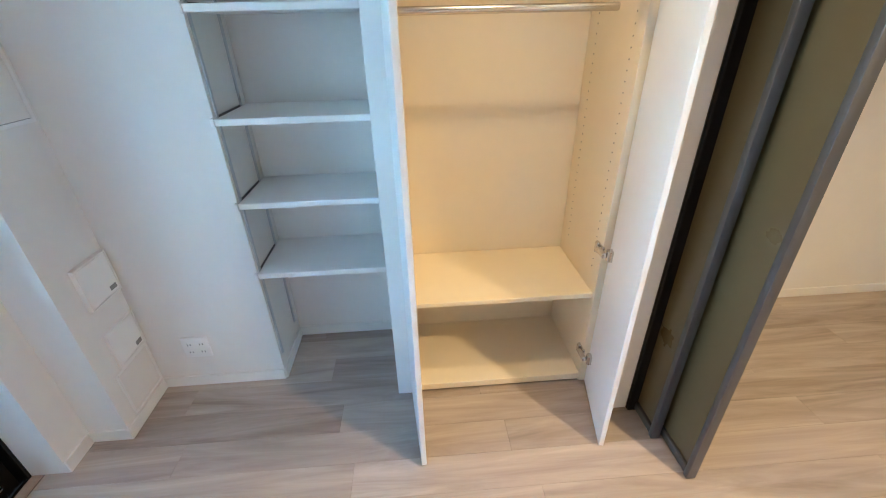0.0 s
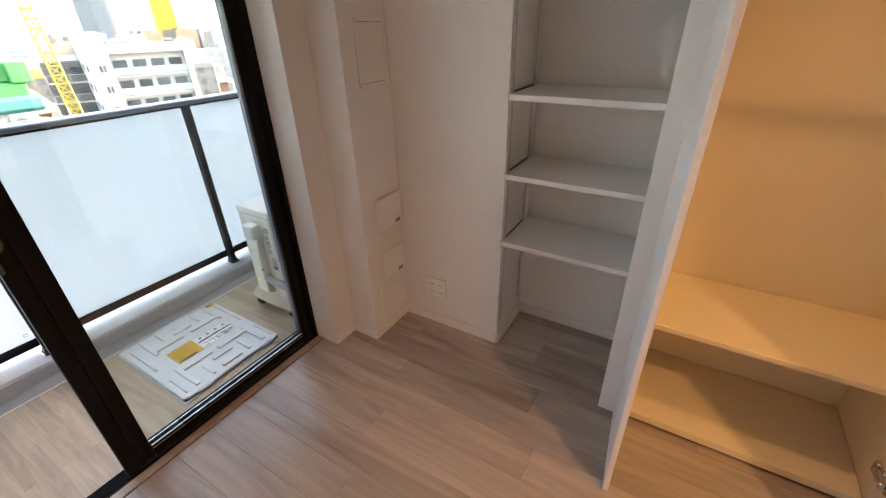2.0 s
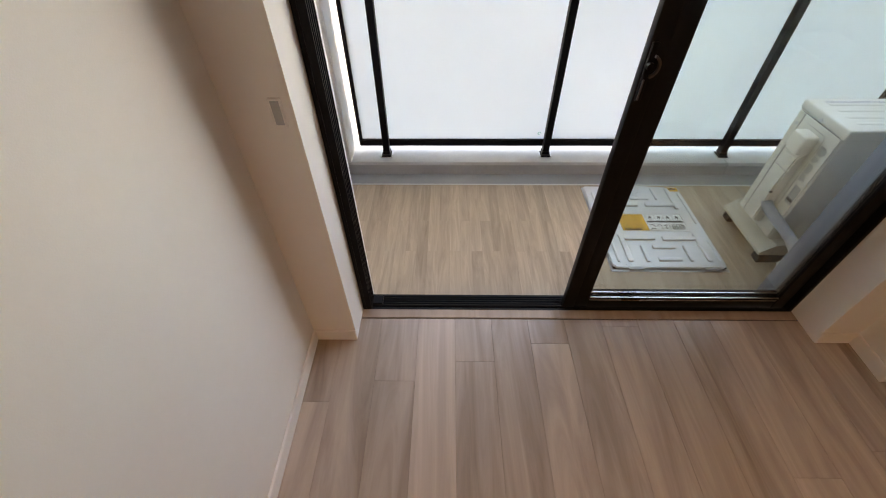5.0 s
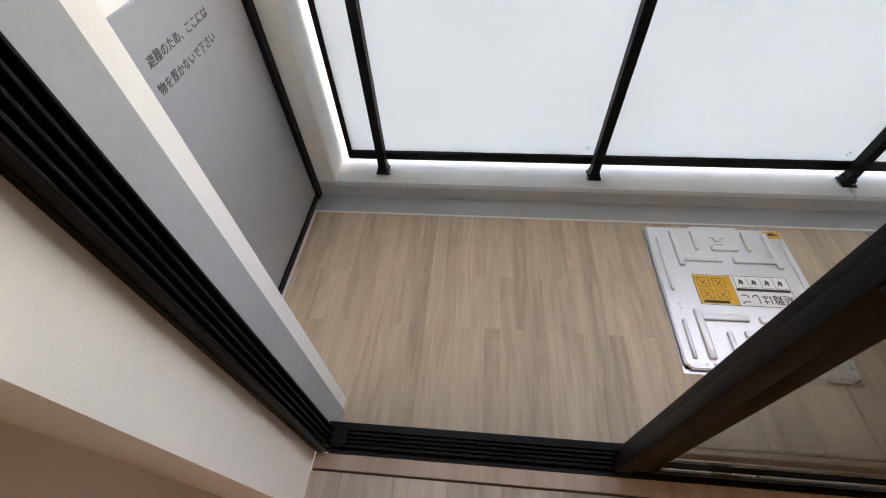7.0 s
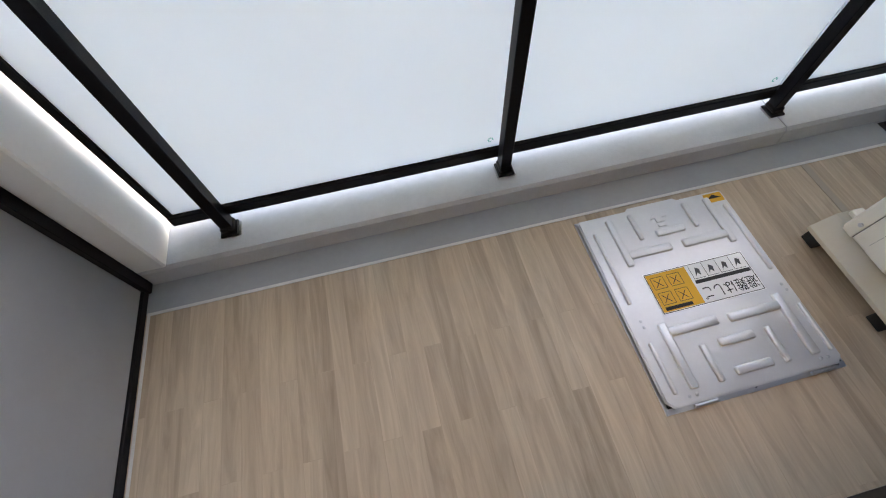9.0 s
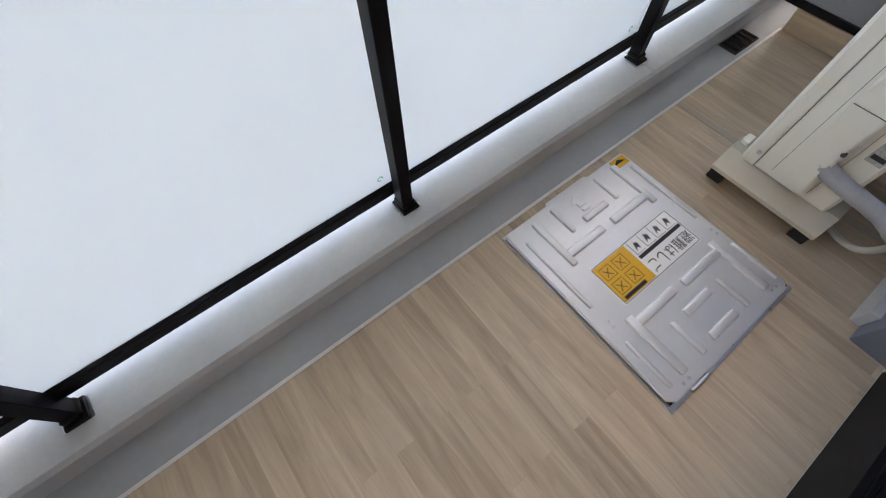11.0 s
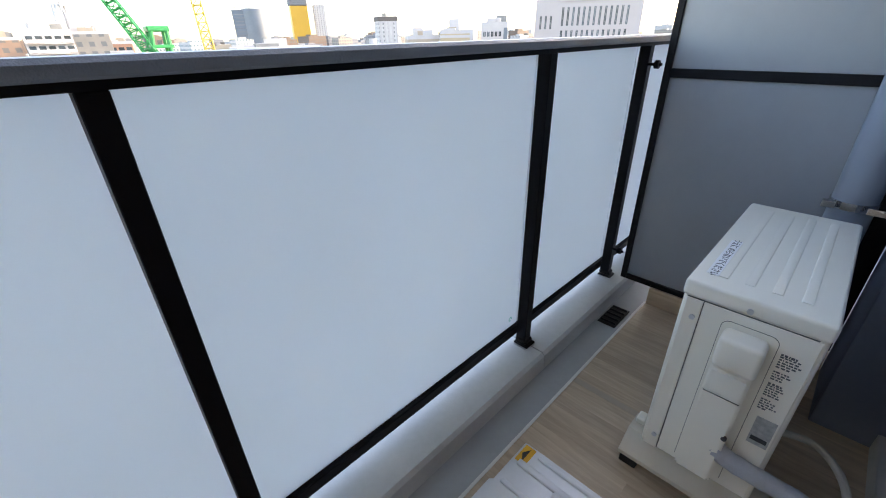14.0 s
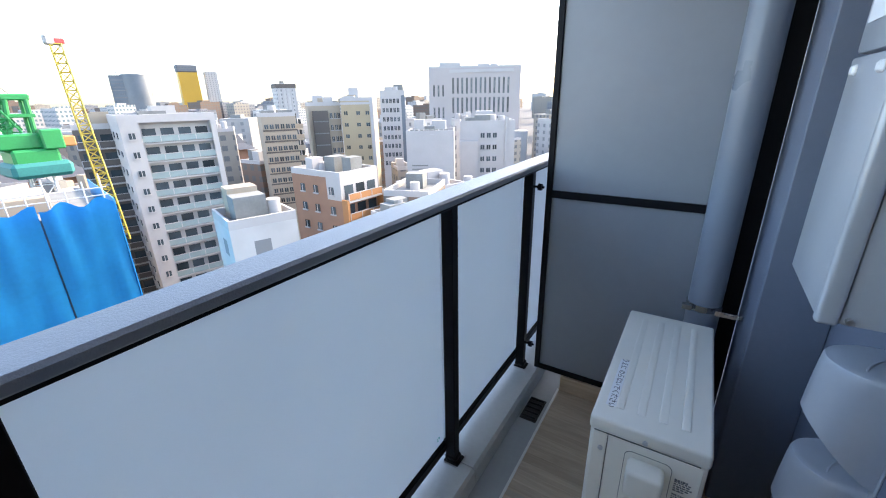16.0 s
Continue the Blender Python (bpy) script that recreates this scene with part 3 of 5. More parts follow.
prism(b, ((KY, FZ - 0.12), (KY + 0.016, FZ + 0.058), (KY + 0.028, FZ + 0.070), (1.60, FZ + 0.070), (1.60, FZ - 0.3)), "x", -16, -0.035)
prism(b, ((KY, FZ - 0.12), (KY + 0.016, FZ + 0.058), (KY + 0.028, FZ + 0.070), (1.60, FZ + 0.070), (1.60, FZ - 0.3)), "x", -0.031, 16)
structure("kerb", b, M_CONC, "pale painted concrete kerb under the railing", "kerb")
structure("trim_sheet_edge", box(-2.393, 0.70, 1.172, 1.182, FZ - 0.002, FZ + 0.0025), M_SEAL, "thin pale sealant line at the vinyl's edge", "trim")
structure("trim_sheet_side", box(-2.393, -2.384, 0.61, 1.172, FZ - 0.002, FZ + 0.002), M_SEAL, "thin pale sealant line at the vinyl's side", "trim")
structure("trim_sheet_joint", box(-0.02, 0.006, 0.345, 1.171, FZ - 0.001, FZ + 0.0015), mat("joint_strip", (0.40, 0.33, 0.26), 0.5), "brown-grey joint strip across the vinyl", "trim")
structure("wall_end_pillar", box(-2.46, -2.300, 1.296, 1.60, FZ + 0.0705, 2.5, 0.006), M_EXT, "off-white end pillar beside the railing")

# railing
rail = thing("balcony_railing", (-0.8, 1.40, FZ + 0.07), "balcony railing of frosted glass panes and charcoal posts", "railing")
PX = (-2.095, -1.115, -0.035, 0.705)
PY = 1.40
KT = FZ + 0.0705
b = bmesh.new()
prism(b, ((PY - 0.046, 0.987), (PY - 0.050, 0.991), (PY - 0.050, 1.006), (PY - 0.043, 1.013), (PY + 0.045, 1.013), (PY + 0.052, 1.006), (PY + 0.052, 0.987)), "x", -2.298, 2.2)
part("top_rail", b, M_RAILTOP, rail, "grey rough-coated flat top rail")
part("top_channel", box(-2.295, 2.2, PY - 0.034, PY + 0.050, 0.974, 0.9865), M_DKRAIL, rail)
part("bottom_rail", box(-2.262, 2.2, PY + 0.020, PY + 0.058, -0.062, -0.020, 0.004), M_DKRAIL, rail)
for x in PX:
    p = part("post", box(x - 0.019, x + 0.019, PY - 0.022, PY + 0.022, KT + 0.02, 0.9735, 0.002), M_DKRAIL, rail)
    part("foot", bx(bx(bmesh.new(), x - 0.030, x + 0.030, PY - 0.040, PY + 0.026, KT, KT + 0.010, 0.003), x - 0.024, x + 0.024, PY - 0.030, PY + 0.024, KT + 0.010, KT + 0.032, 0.006), M_DKRAIL, p, "cast post foot")
    part("foot_plate", box(x - 0.034, x + 0.036, PY - 0.038, PY + 0.02, KT - 0.0005, KT + 0.004), M_STEEL, p)
for x0, x1 in ((-2.243, -1.119), (-1.111, -0.039), (-0.031, 0.701), (0.709, 2.1)):
    g = part("pane", box(x0, x1, PY + 0.038, PY + 0.048, -0.036, 0.978), M_FROST, rail, "frosted white laminated glass pane")
part("edge_frame", box(-2.264, -2.243, PY + 0.028, PY + 0.058, -0.034, 0.974, 0.002), M_DKRAIL, rail)
for x in PX[1:3]:
    b = bmesh.new()
    for a in range(7):
        t0 = math.pi * 2 * a / 8
        bx(b, x - 0.045 + 0.008 * math.cos(t0) - 0.0022, x - 0.045 + 0.008 * math.cos(t0) + 0.0022, PY + 0.0370, PY + 0.0378, 0.016 + 0.008 * math.sin(t0) - 0.002, 0.016 + 0.008 * math.sin(t0) + 0.002)
    part("glass_mark", b, M_GREENINK, rail, "tiny green etched glass mark")
for z in (0.06, 0.905):
    b = cyl(bmesh.new(), (0.69, 1.325, z), (0.69, 1.385, z), 0.006)
    cyl(b, (0.69, 1.335, z), (0.69, 1.352, z), 0.016)
    part("tie_bolt", b, M_DKRAIL, rail)

# end partitions
p = thing("balcony_partition", (0.72, 0.95, FZ + 0.08), "grey balcony partition screen in black frame", "partition", "balcony partitions")
X0 = 0.712
for n, r in (("frame_stile", (1.292, 1.318, -0.082, 2.49)), ("frame_stile", (0.5015, 0.562, -0.082, 2.49)), ("frame_rail", (0.562, 1.292, -0.082, -0.055)), ("frame_rail", (0.562, 1.292, 0.858, 0.892)), ("frame_rail", (0.562, 1.292, 2.45, 2.49))):
    part(n, box(X0 - 0.012, X0 + 0.022, *r, 0.002), M_BLACK, p)
for z0, z1 in ((-0.055, 0.858), (0.892, 2.45)):
    part("board", box(X0, X0 + 0.012, 0.5625, 1.2915, z0, z1), M_PANEL, p, "smooth grey board")
structure("trim_partition_foot", box(0.69, 0.735, 0.5015, 1.17, FZ + 0.001, -0.083, 0.002), M_VINYL, "wood-effect vinyl turned up under the partition", "trim")

p = thing("balcony_partition", (-2.40, 0.95, FZ), "grey balcony partition board with printed warning in black frame", "partition", "balcony partitions")
X1 = -2.405
part("board", box(X1 - 0.012, X1, 0.606, 1.2535, FZ + 0.03, 0.845), M_PANEL, p, "smooth grey board with warning text")
part("upper_board", box(X1 - 0.030, X1 - 0.018, 0.606, 1.2535, 0.70, 2.49), M_EXT, p, "white upper board")
part("frame_stile", box(X1 - 0.02, X1 + 0.018, 1.254, 1.2935, FZ + 0.001, 2.49, 0.002), M_BLACK, p)
part("frame_rail", box(X1 - 0.012, X1 + 0.010, 0.606, 1.2535, FZ + 0.002, FZ + 0.03, 0.002), M_BLACK, p)
for i, (tx, y, z) in enumerate((("避難のため、ここには", 0.905, 0.735), ("物を置かないで下さい", 0.892, 0.675))):
    writing("warning_text", tx, 0.030, pose(X1 + 0.0006, y, z, 90, 0, 90), M_INKG, p)

# downpipe with clamp
d = thing("downpipe", (0.615, 0.625, FZ), "grey plastic rain downpipe with steel clamp", "pipe")
part("pipe", cyl(bmesh.new(), (0.615, 0.625, FZ), (0.615, 0.625, 2.49), 0.058, seg=40), M_PIPE, d)
b = bmesh.new()
for k in range(40):
    a0, a1 = 2 * math.pi * k / 40, 2 * math.pi * (k + 1) / 40
    vs = [b.verts.new((0.615 + r * math.cos(a), 0.625 + r * math.sin(a), z)) for a in (a0, a1) for r, z in ((0.058, 0.508), (0.0625, 0.508), (0.0625, 0.532), (0.058, 0.532))]
    for q in ((0, 1, 5, 4), (1, 2, 6, 5), (2, 3, 7, 6), (3, 0, 4, 7)):
        b.faces.new([vs[i] for i in q])
bx(b, 0.545, 0.549, 0.501, 0.590, 0.510, 0.530, 0.001)
bx(b, 0.549, 0.575, 0.665, 0.70, 0.510, 0.530, 0.001)
for y in (0.515, 0.535, 0.555):
    cyl(b, (0.538, y, 0.52), (0.545, y, 0.52), 0.006, seg=10)
part("clamp", b, M_CHROME, d, "bright steel pipe clamp")

# floor drain
d = thing("floor_drain", (0.49, 1.235, FZ), "black cast drain grate in the gutter", "drain")
part("grate_frame", box(0.405, 0.575, 1.198, 1.280, FZ - 0.006, FZ + 0.001, 0.002), M_RUBBER_SHADE, d)
for k in range(5):
    part("bar", cyl(bmesh.new(), (0.425 + k * 0.033, 1.203, FZ + 0.004), (0.425 + k * 0.033, 1.272, FZ + 0.004), 0.006, seg=8), M_BLACK, d)

# ---- escape hatch ----
HX0, HX1, HY0, HY1, HZ = -0.925, -0.380, 0.505, 1.140, -0.157
h = thing("escape_hatch", (-0.65, 0.82, FZ), "closed pressed stainless steel escape ladder hatch in the floor", "hatch")
b = box(HX0 - 0.006, HX1 + 0.006, HY0 - 0.012, HY1 + 0.004, FZ, FZ + 0.003)
part("frame", b, M_STEEL, h)
# black box that stands in for the shade under the lid's edge
part("shadow_gap", box(HX0 + 0.004, HX1 - 0.004, HY0 + 0.004, HY1 - 0.004, FZ + 0.0032, FZ + 0.009), M_RUBBER_SHADE, h, "black filler for the shade under the lid")
b = bmesh.new()
prism(b, ((HX0, HY0 + 0.02), (HX0 + 0.02, HY0), (HX1 - 0.02, HY0), (HX1, HY0 + 0.02), (HX1, HY1 - 0.008), (HX1 - 0.008, HY1), (-0.55, HY1), (-0.56, HY1 + 0.010), (-0.735, HY1 + 0.010), (-0.745, HY1), (HX0 + 0.008, HY1), (HX0, HY1 - 0.008)), "z", FZ + 0.0092, HZ)
bmesh.ops.bevel(b, geom=[e for e in b.edges if all(v.co.z > HZ - 0.001 for v in e.verts)], offset=0.004, segments=2, affect="EDGES")
lid = part("lid", b, M_LID, h)
CX, CY = (HX0 + HX1) / 2, (HY0 + HY1) / 2


def rib(u0, u1, v0, v1, hgt=0.009):
    """A pressed rib on the lid, by shares of its width and length."""
    x0, x1, y0, y1 = HX0 + u0 * (HX1 - HX0), HX0 + u1 * (HX1 - HX0), HY0 + v0 * (HY1 - HY0), HY0 + v1 * (HY1 - HY0)
    part("rib", box(x0, x1, y0, y1, HZ - 0.004, HZ + hgt, 0.0056, 3), M_LID, lid)


for u0, u1, v0, v1 in ((0.055, 0.078, 0.485, 0.905), (0.945, 0.968, 0.485, 0.905), (0.165, 0.207, 0.675, 0.965), (0.197, 0.478, 0.712, 0.757), (0.838, 0.880, 0.675, 0.965), (0.555, 0.848, 0.710, 0.755),
                       (0.318, 0.348, 0.805, 0.968), (0.690, 0.720, 0.808, 0.968), (0.435, 0.625, 0.803, 0.842),
                       (0.055, 0.080, 0.052, 0.290), (0.955, 0.980, 0.060, 0.295), (0.150, 0.200, 0.055, 0.362), (0.190, 0.486, 0.292, 0.337), (0.850, 0.900, 0.060, 0.365), (0.550, 0.860, 0.287, 0.332),
                       (0.312, 0.346, 0.052, 0.227), (0.698, 0.732, 0.060, 0.230), (0.422, 0.628, 0.193, 0.233), (0.422, 0.632, 0.060, 0.100)):
    rib(u0, u1, v0, v1)
b = bmesh.new()
for x in (-0.65,):
    prism(b, ((x - 0.03, 1.085), (x, 1.115), (x + 0.03, 1.085), (x + 0.014, 1.085), (x + 0.014, 1.068), (x - 0.014, 1.068), (x - 0.014, 1.085)), "z", HZ - 0.001, HZ + 0.004)
bx(b, -0.665, -0.635, 1.050, 1.058, HZ - 0.001, HZ + 0.004)
part("arrow", b, M_LID, lid, "embossed arrow")
for x, y in ((-0.882, 0.757), (-0.881, 0.737), (-0.404, 0.760), (-0.401, 0.740), (-0.854, 0.525), (-0.831, 0.525), (-0.442, 0.529), (-0.420, 0.528)):
    part("rivet", lathe(bmesh.new(), ((0.0055, HZ - 0.001), (0.005, HZ + 0.001), (0.002, HZ + 0.0022)), x, y, 10), M_STEEL, lid)
for x in (-0.815, -0.455):
    part("hinge", cyl(bmesh.new(), (x - 0.035, HY0 - 0.006, HZ - 0.006), (x + 0.035, HY0 - 0.006, HZ - 0.006), 0.0055, seg=12), M_STEEL, h, "bright hinge barrel")
# label: orange warning part and white part
LZ = HZ + 0.0006
lab = part("label_plate", box(-0.806, -0.458, 0.757, 0.897, HZ - 0.001, LZ, 0.0), M_LABELW, lid, "white and orange instruction label")
b = bmesh.new()
for r in ((-0.803, -0.461, 0.759, 0.761), (-0.803, -0.461, 0.893, 0.895), (-0.803, -0.801, 0.761, 0.893), (-0.463, -0.461, 0.761, 0.893)):
    bx(b, *r, LZ, LZ + 0.0004)
bx(b, -0.656, -0.466, 0.826, 0.838, LZ, LZ + 0.0004)
part("label_border", b, M_INK, lid)
part("warning_field", box(-0.800, -0.664, 0.763, 0.891, LZ, LZ + 0.0003), M_ORANGE, lid, "orange warning field")
b = bmesh.new()
for i in range(2):
    for j in range(2):
        x, y = -0.792 + i * 0.056, 0.785 + j * 0.053
        for q in (0, 1):
            bx(b, x + 0.002, x + 0.044, y + q * 0.040, y + q * 0.040 + 0.0015, LZ + 0.0003, LZ + 0.0007)
            bx(b, x + 0.002 + q * 0.042, x + 0.0035 + q * 0.042, y, y + 0.04, LZ + 0.0003, LZ + 0.0007)
        for s_ in (1, -1):
            prism(b, ((x + 0.010, y + 0.02 - s_ * 0.013), (x + 0.013, y + 0.02 - s_ * 0.013), (x + 0.036, y + 0.02 + s_ * 0.013), (x + 0.033, y + 0.02 + s_ * 0.013)), "z", LZ + 0.0003, LZ + 0.0007)
bx(b, -0.790, -0.70, 0.767, 0.778, LZ + 0.0003, LZ + 0.0007)
part("warning_marks", b, M_INK, lid, "black crossed-out warning pictograms")
b = bmesh.new()
for k in range(4):
    x = -0.653 + k * 0.047
    bx(b, x, x + 0.040, 0.842, 0.8435, LZ, LZ + 0.0004)
    bx(b, x, x + 0.0015, 0.842, 0.889, LZ, LZ + 0.0004)
    prism(b, ((x + 0.010, 0.850), (x + 0.020, 0.880), (x + 0.032, 0.872), (x + 0.028, 0.852), (x + 0.02, 0.862)), "z", LZ, LZ + 0.0004)
part("step_pictograms", b, M_INKG, lid, "small grey step-by-step pictograms")
writing("hatch_text", "避難はしご", 0.046, pose(-0.561, 0.794, LZ + 0.0003, 0, 0, 180), M_INK, lid, 0.82, 0.0003)
part("corner_sticker", prism(bmesh.new(), ((HX1 - 0.075, HY1 - 0.045), (HX1 - 0.008, HY1 - 0.045), (HX1 - 0.008, HY1 - 0.008), (HX1 - 0.075, HY1 - 0.008)), "z", HZ, HZ + 0.0006), M_ORANGE, lid, "orange corner sticker")
part("sticker_mark", prism(bmesh.new(), ((HX1 - 0.068, HY1 - 0.030), (HX1 - 0.015, HY1 - 0.030), (HX1 - 0.042, HY1 - 0.014)), "z", HZ + 0.0006, HZ + 0.001), M_INK, lid)

# ---- air conditioner ----
AX0, AX1, AY0, AY1, AZ0, AZ1 = -0.211, 0.449, 0.588, 0.866, -0.055, 0.508
ac = thing("air_conditioner_unit", (0.12, 0.73, FZ), "ivory outdoor air conditioner unit on plastic feet", "air conditioner")
part("body", box(AX0 + 0.003, AX1, AY0 + 0.003, AY1 - 0.003, AZ0, AZ1 - 0.03, 0.012, 3), M_AC, ac)
b = box(AX0 - 0.001, AX1 + 0.003, AY0, AY1, AZ1 - 0.042, AZ1, 0.009, 3)
part("top_panel", b, M_AC, ac)
for k in range(4):
    y = AY0 + 0.05 + k * 0.052
    part("top_rib", box(AX0 + 0.06, AX1 - 0.05, y, y + 0.020, AZ1 - 0.004, AZ1 + 0.002, 0.0019, 2), M_AC, ac)
part("side_panel", box(AX0 - 0.001, AX0 + 0.02, AY0 + 0.012, AY1 - 0.050, AZ0 + 0.014, AZ1 - 0.044, 0.002), M_AC, ac)
part("seam", box(AX0 - 0.0004, AX0 + 0.004, AY1 - 0.0500, AY1 - 0.0484, AZ0 + 0.01, AZ1 - 0.042), M_GAP, ac)
part("corner_panel", box(AX0 - 0.0008, AX0 + 0.02, AY1 - 0.0484, AY1 - 0.012, AZ0 + 0.004, AZ1 - 0.044, 0.002), M_AC, ac)
part("top_seam", box(AX0 + 0.0005, AX0 + 0.004, AY0 + 0.02, AY1 - 0.014, AZ1 - 0.0438, AZ1 - 0.0422), M_GAP, ac)
def arched(y0, y1, z0, z1, r):
    """An upright outline with two rounded upper corners."""
    return [(y0, z0), (y1, z0)] + [(y1 - r + r * math.cos(radians(a)), z1 - r + r * math.sin(radians(a))) for a in range(0, 91, 15)] + [(y0 + r + r * math.cos(radians(a)), z1 - r + r * math.sin(radians(a))) for a in range(90, 181, 15)]


part("cover_recess", prism(bmesh.new(), arched(0.662, 0.772, AZ0 + 0.03, 0.440, 0.018), "x", AX0 - 0.0016, AX0 + 0.002), M_GAP, ac, "dark outline round the valve cover")
part("cover_surround", prism(bmesh.new(), arched(0.6632, 0.7708, AZ0 + 0.03, 0.4388, 0.017), "x", AX0 - 0.0022, AX0 + 0.002), M_AC, ac)
b = bmesh.new()
prism(b, ((AX0, -0.025), (AX0 - 0.048, -0.010), (AX0 - 0.052, 0.20), (AX0 - 0.040, 0.33), (AX0 - 0.012, 0.36), (AX0, 0.36)), "y", 0.680, 0.762)
bmesh.ops.bevel(b, geom=list(b.edges), offset=0.006, segments=2, affect="EDGES")
vc = part("valve_cover", b, M_AC, ac, "projecting ivory valve cover")
b = box(AX0 - 0.060, AX0, 0.676, 0.762, 0.345, 0.428, 0.012, 3)
part("cover_grip", b, M_AC, vc)
part("cover_line", box(AX0 - 0.0485, AX0 - 0.045, 0.684, 0.758, 0.2643, 0.2651), M_GAP, vc)
part("cover_screw", cyl(bmesh.new(), (AX0 - 0.053, 0.685, 0.155), (AX0 - 0.045, 0.685, 0.155), 0.006, seg=12), M_STILE, vc)
for y, z in ((AY1 - 0.035, 0.415), (AY1 - 0.035, 0.0), (0.73, AZ1 - 0.028)):
    part("screw", cyl(bmesh.new(), (AX0 - 0.005, y, z), (AX0 + 0.002, y, z), 0.0065, seg=12), M_STEEL, ac)
b = bmesh.new()
NOTES = random.Random(3)
for row in range(24):
    z, y = 0.408 - row * 0.0068, 0.654
    end = 0.654 - (0.040 if row < 5 else 0.032) * NOTES.uniform(0.55, 1.0)
    while y > end and row not in (6, 11, 18):
        wd = NOTES.uniform(0.002, 0.0075)
        bx(b, AX0 - 0.0016, AX0 - 0.0009, y - wd, y, z - (0.0055 if row in (0, 12) else 0.0036), z)
        y -= wd + NOTES.uniform(0.0010, 0.0026)
tagged(part("printed_notes", b, M_INKG, ac, "small unreadable grey print"), kind="stuff")
part("rating_plate", box(AX0 - 0.0018, AX0 - 0.0009, 0.606, 0.646, 0.14, 0.225), mat("rating_plate_grey", (0.42, 0.42, 0.40), 0.5, vary=0.3, scale=90), ac, "grey printed rating plate")
part("rating_band", box(AX0 - 0.0024, AX0 - 0.0018, 0.610, 0.642, 0.152, 0.165), M_INK, ac)
part("notice_strip", box(-0.150, 0.085, AY1 - 0.052, AY1 - 0.026, AZ1 - 0.001, AZ1 + 0.0012), M_LABELW, ac, "white paper notice strip")
writing("notice_text", "うえに のらないでください", 0.021, pose(-0.0325, AY1 - 0.039, AZ1 + 0.0015, 0, 0, 180), M_INK, ac, 0.98, 0.0003)
for x0, x1 in ((-0.240, -0.085), (0.33, 0.50)):
    f = part("foot", prism(bmesh.new(), ((x0, -0.118), (x0, -0.104), (x0 + 0.055, -0.056), (x1 - 0.03, -0.056), (x1, -0.104), (x1, -0.118)), "y", 0.553, 0.905), mat("beige_plastic", (0.55, 0.50, 0.41), 0.5, vary=0.03), ac, "beige plastic foot beam")
    for y in (0.556, 0.852):
        part("rubber_block", box(x0 + 0.02, x1 - 0.02, y, y + 0.05, FZ, -0.1185, 0.003), M_RUBBER_SHADE, f)
    part("bolt", box(x0 + 0.085, x0 + 0.125, 0.872, 0.898, -0.0565, -0.035, 0.004), M_AC, f)

# pipes and hoses
p = thing("refrigerant_pipe", (-0.25, 0.5, FZ), "grey tape-wrapped refrigerant pipe from the unit to the wall", "pipe")
part("wrapped_pipe", tube(bmesh.new(), ((-0.238, 0.70, 0.10), (-0.236, 0.655, 0.075), (-0.205, 0.51, 0.035), (-0.197, 0.435, 0.0), (-0.203, 0.395, 0.02), (-0.18, 0.375, 0.10), (-0.12, 0.36, 0.27)), 0.0235, 14, 0.07), M_TAPE, p)
p = thing("drain_hose", (-0.2, 0.5, FZ), "cream corrugated drain hose looping on the floor", "hose")
part("hose", tube(bmesh.new(), ((0.06, 0.585, -0.02), (0.055, 0.50, 0.0), (-0.03, 0.435, 0.0), (-0.12, 0.41, -0.05), (-0.20, 0.45, -0.075), (-0.17, 0.50, -0.12), (-0.08, 0.56, -0.163), (0.05, 0.66, -0.163)), 0.010, 10, 0.05), M_HOSE, p)


def hood(x, z0, z1, hw, dep):
    """A vent cowl on the wall: half round in plan, open below, its lower edge falling towards the wall."""
    yw, n = 0.319, 24
    t = thing("vent_hood", (x, yw, z0), "silver-grey half-round vent cowl on the wall", "vent hood", "vent hoods")
    b = bmesh.new()
    rise = (z1 - z0) * 0.42
    rings = []
    for f, g in ((0.0, 1.0), (0.35, 0.985), (0.80, 0.955), (0.93, 0.94), (0.97, 0.915), (0.992, 0.86), (1.0, 0.78), (1.02, 0.40), (1.03, 0.04)):
        ring = []
        for k in range(n + 1):
            a = math.pi * k / n
            low = z0 + rise * math.sin(a)
            z = low + (z1 - low) * f if f <= 1 else z1 + (f - 1) * 0.35
            ring.append(b.verts.new((x + hw * g * math.cos(a), yw + dep * g * math.sin(a) ** 0.8, z)))
        rings.append(ring)
    for p, q in zip(rings, rings[1:]):
        for k in range(n):
            b.faces.new((p[k], p[k + 1], q[k + 1], q[k]))
    bmesh.ops.recalc_face_normals(b, faces=b.faces)
    bmesh.ops.solidify(b, geom=list(b.faces), thickness=0.002)
    part("shell", b, M_HOOD, t)
    part("back_flange", box(x - hw - 0.008, x + hw + 0.008, 0.3155, 0.3185, z0 - 0.006, z1 + 0.012, 0.001), M_HOOD, t)
    part("strap", tube(bmesh.new(), ((x + 0.02, yw + 0.004, z1 + 0.009), (x - hw * 0.35, yw + dep * 0.42, z1 + 0.006), (x - hw * 0.80, yw + dep * 0.52, z1 - 0.010)), 0.0025, 6), M_HOOD, t)
    return t


hood(-0.085, 0.525, 0.775, 0.085, 0.126)
hood(-0.085, 0.262, 0.512, 0.085, 0.126)

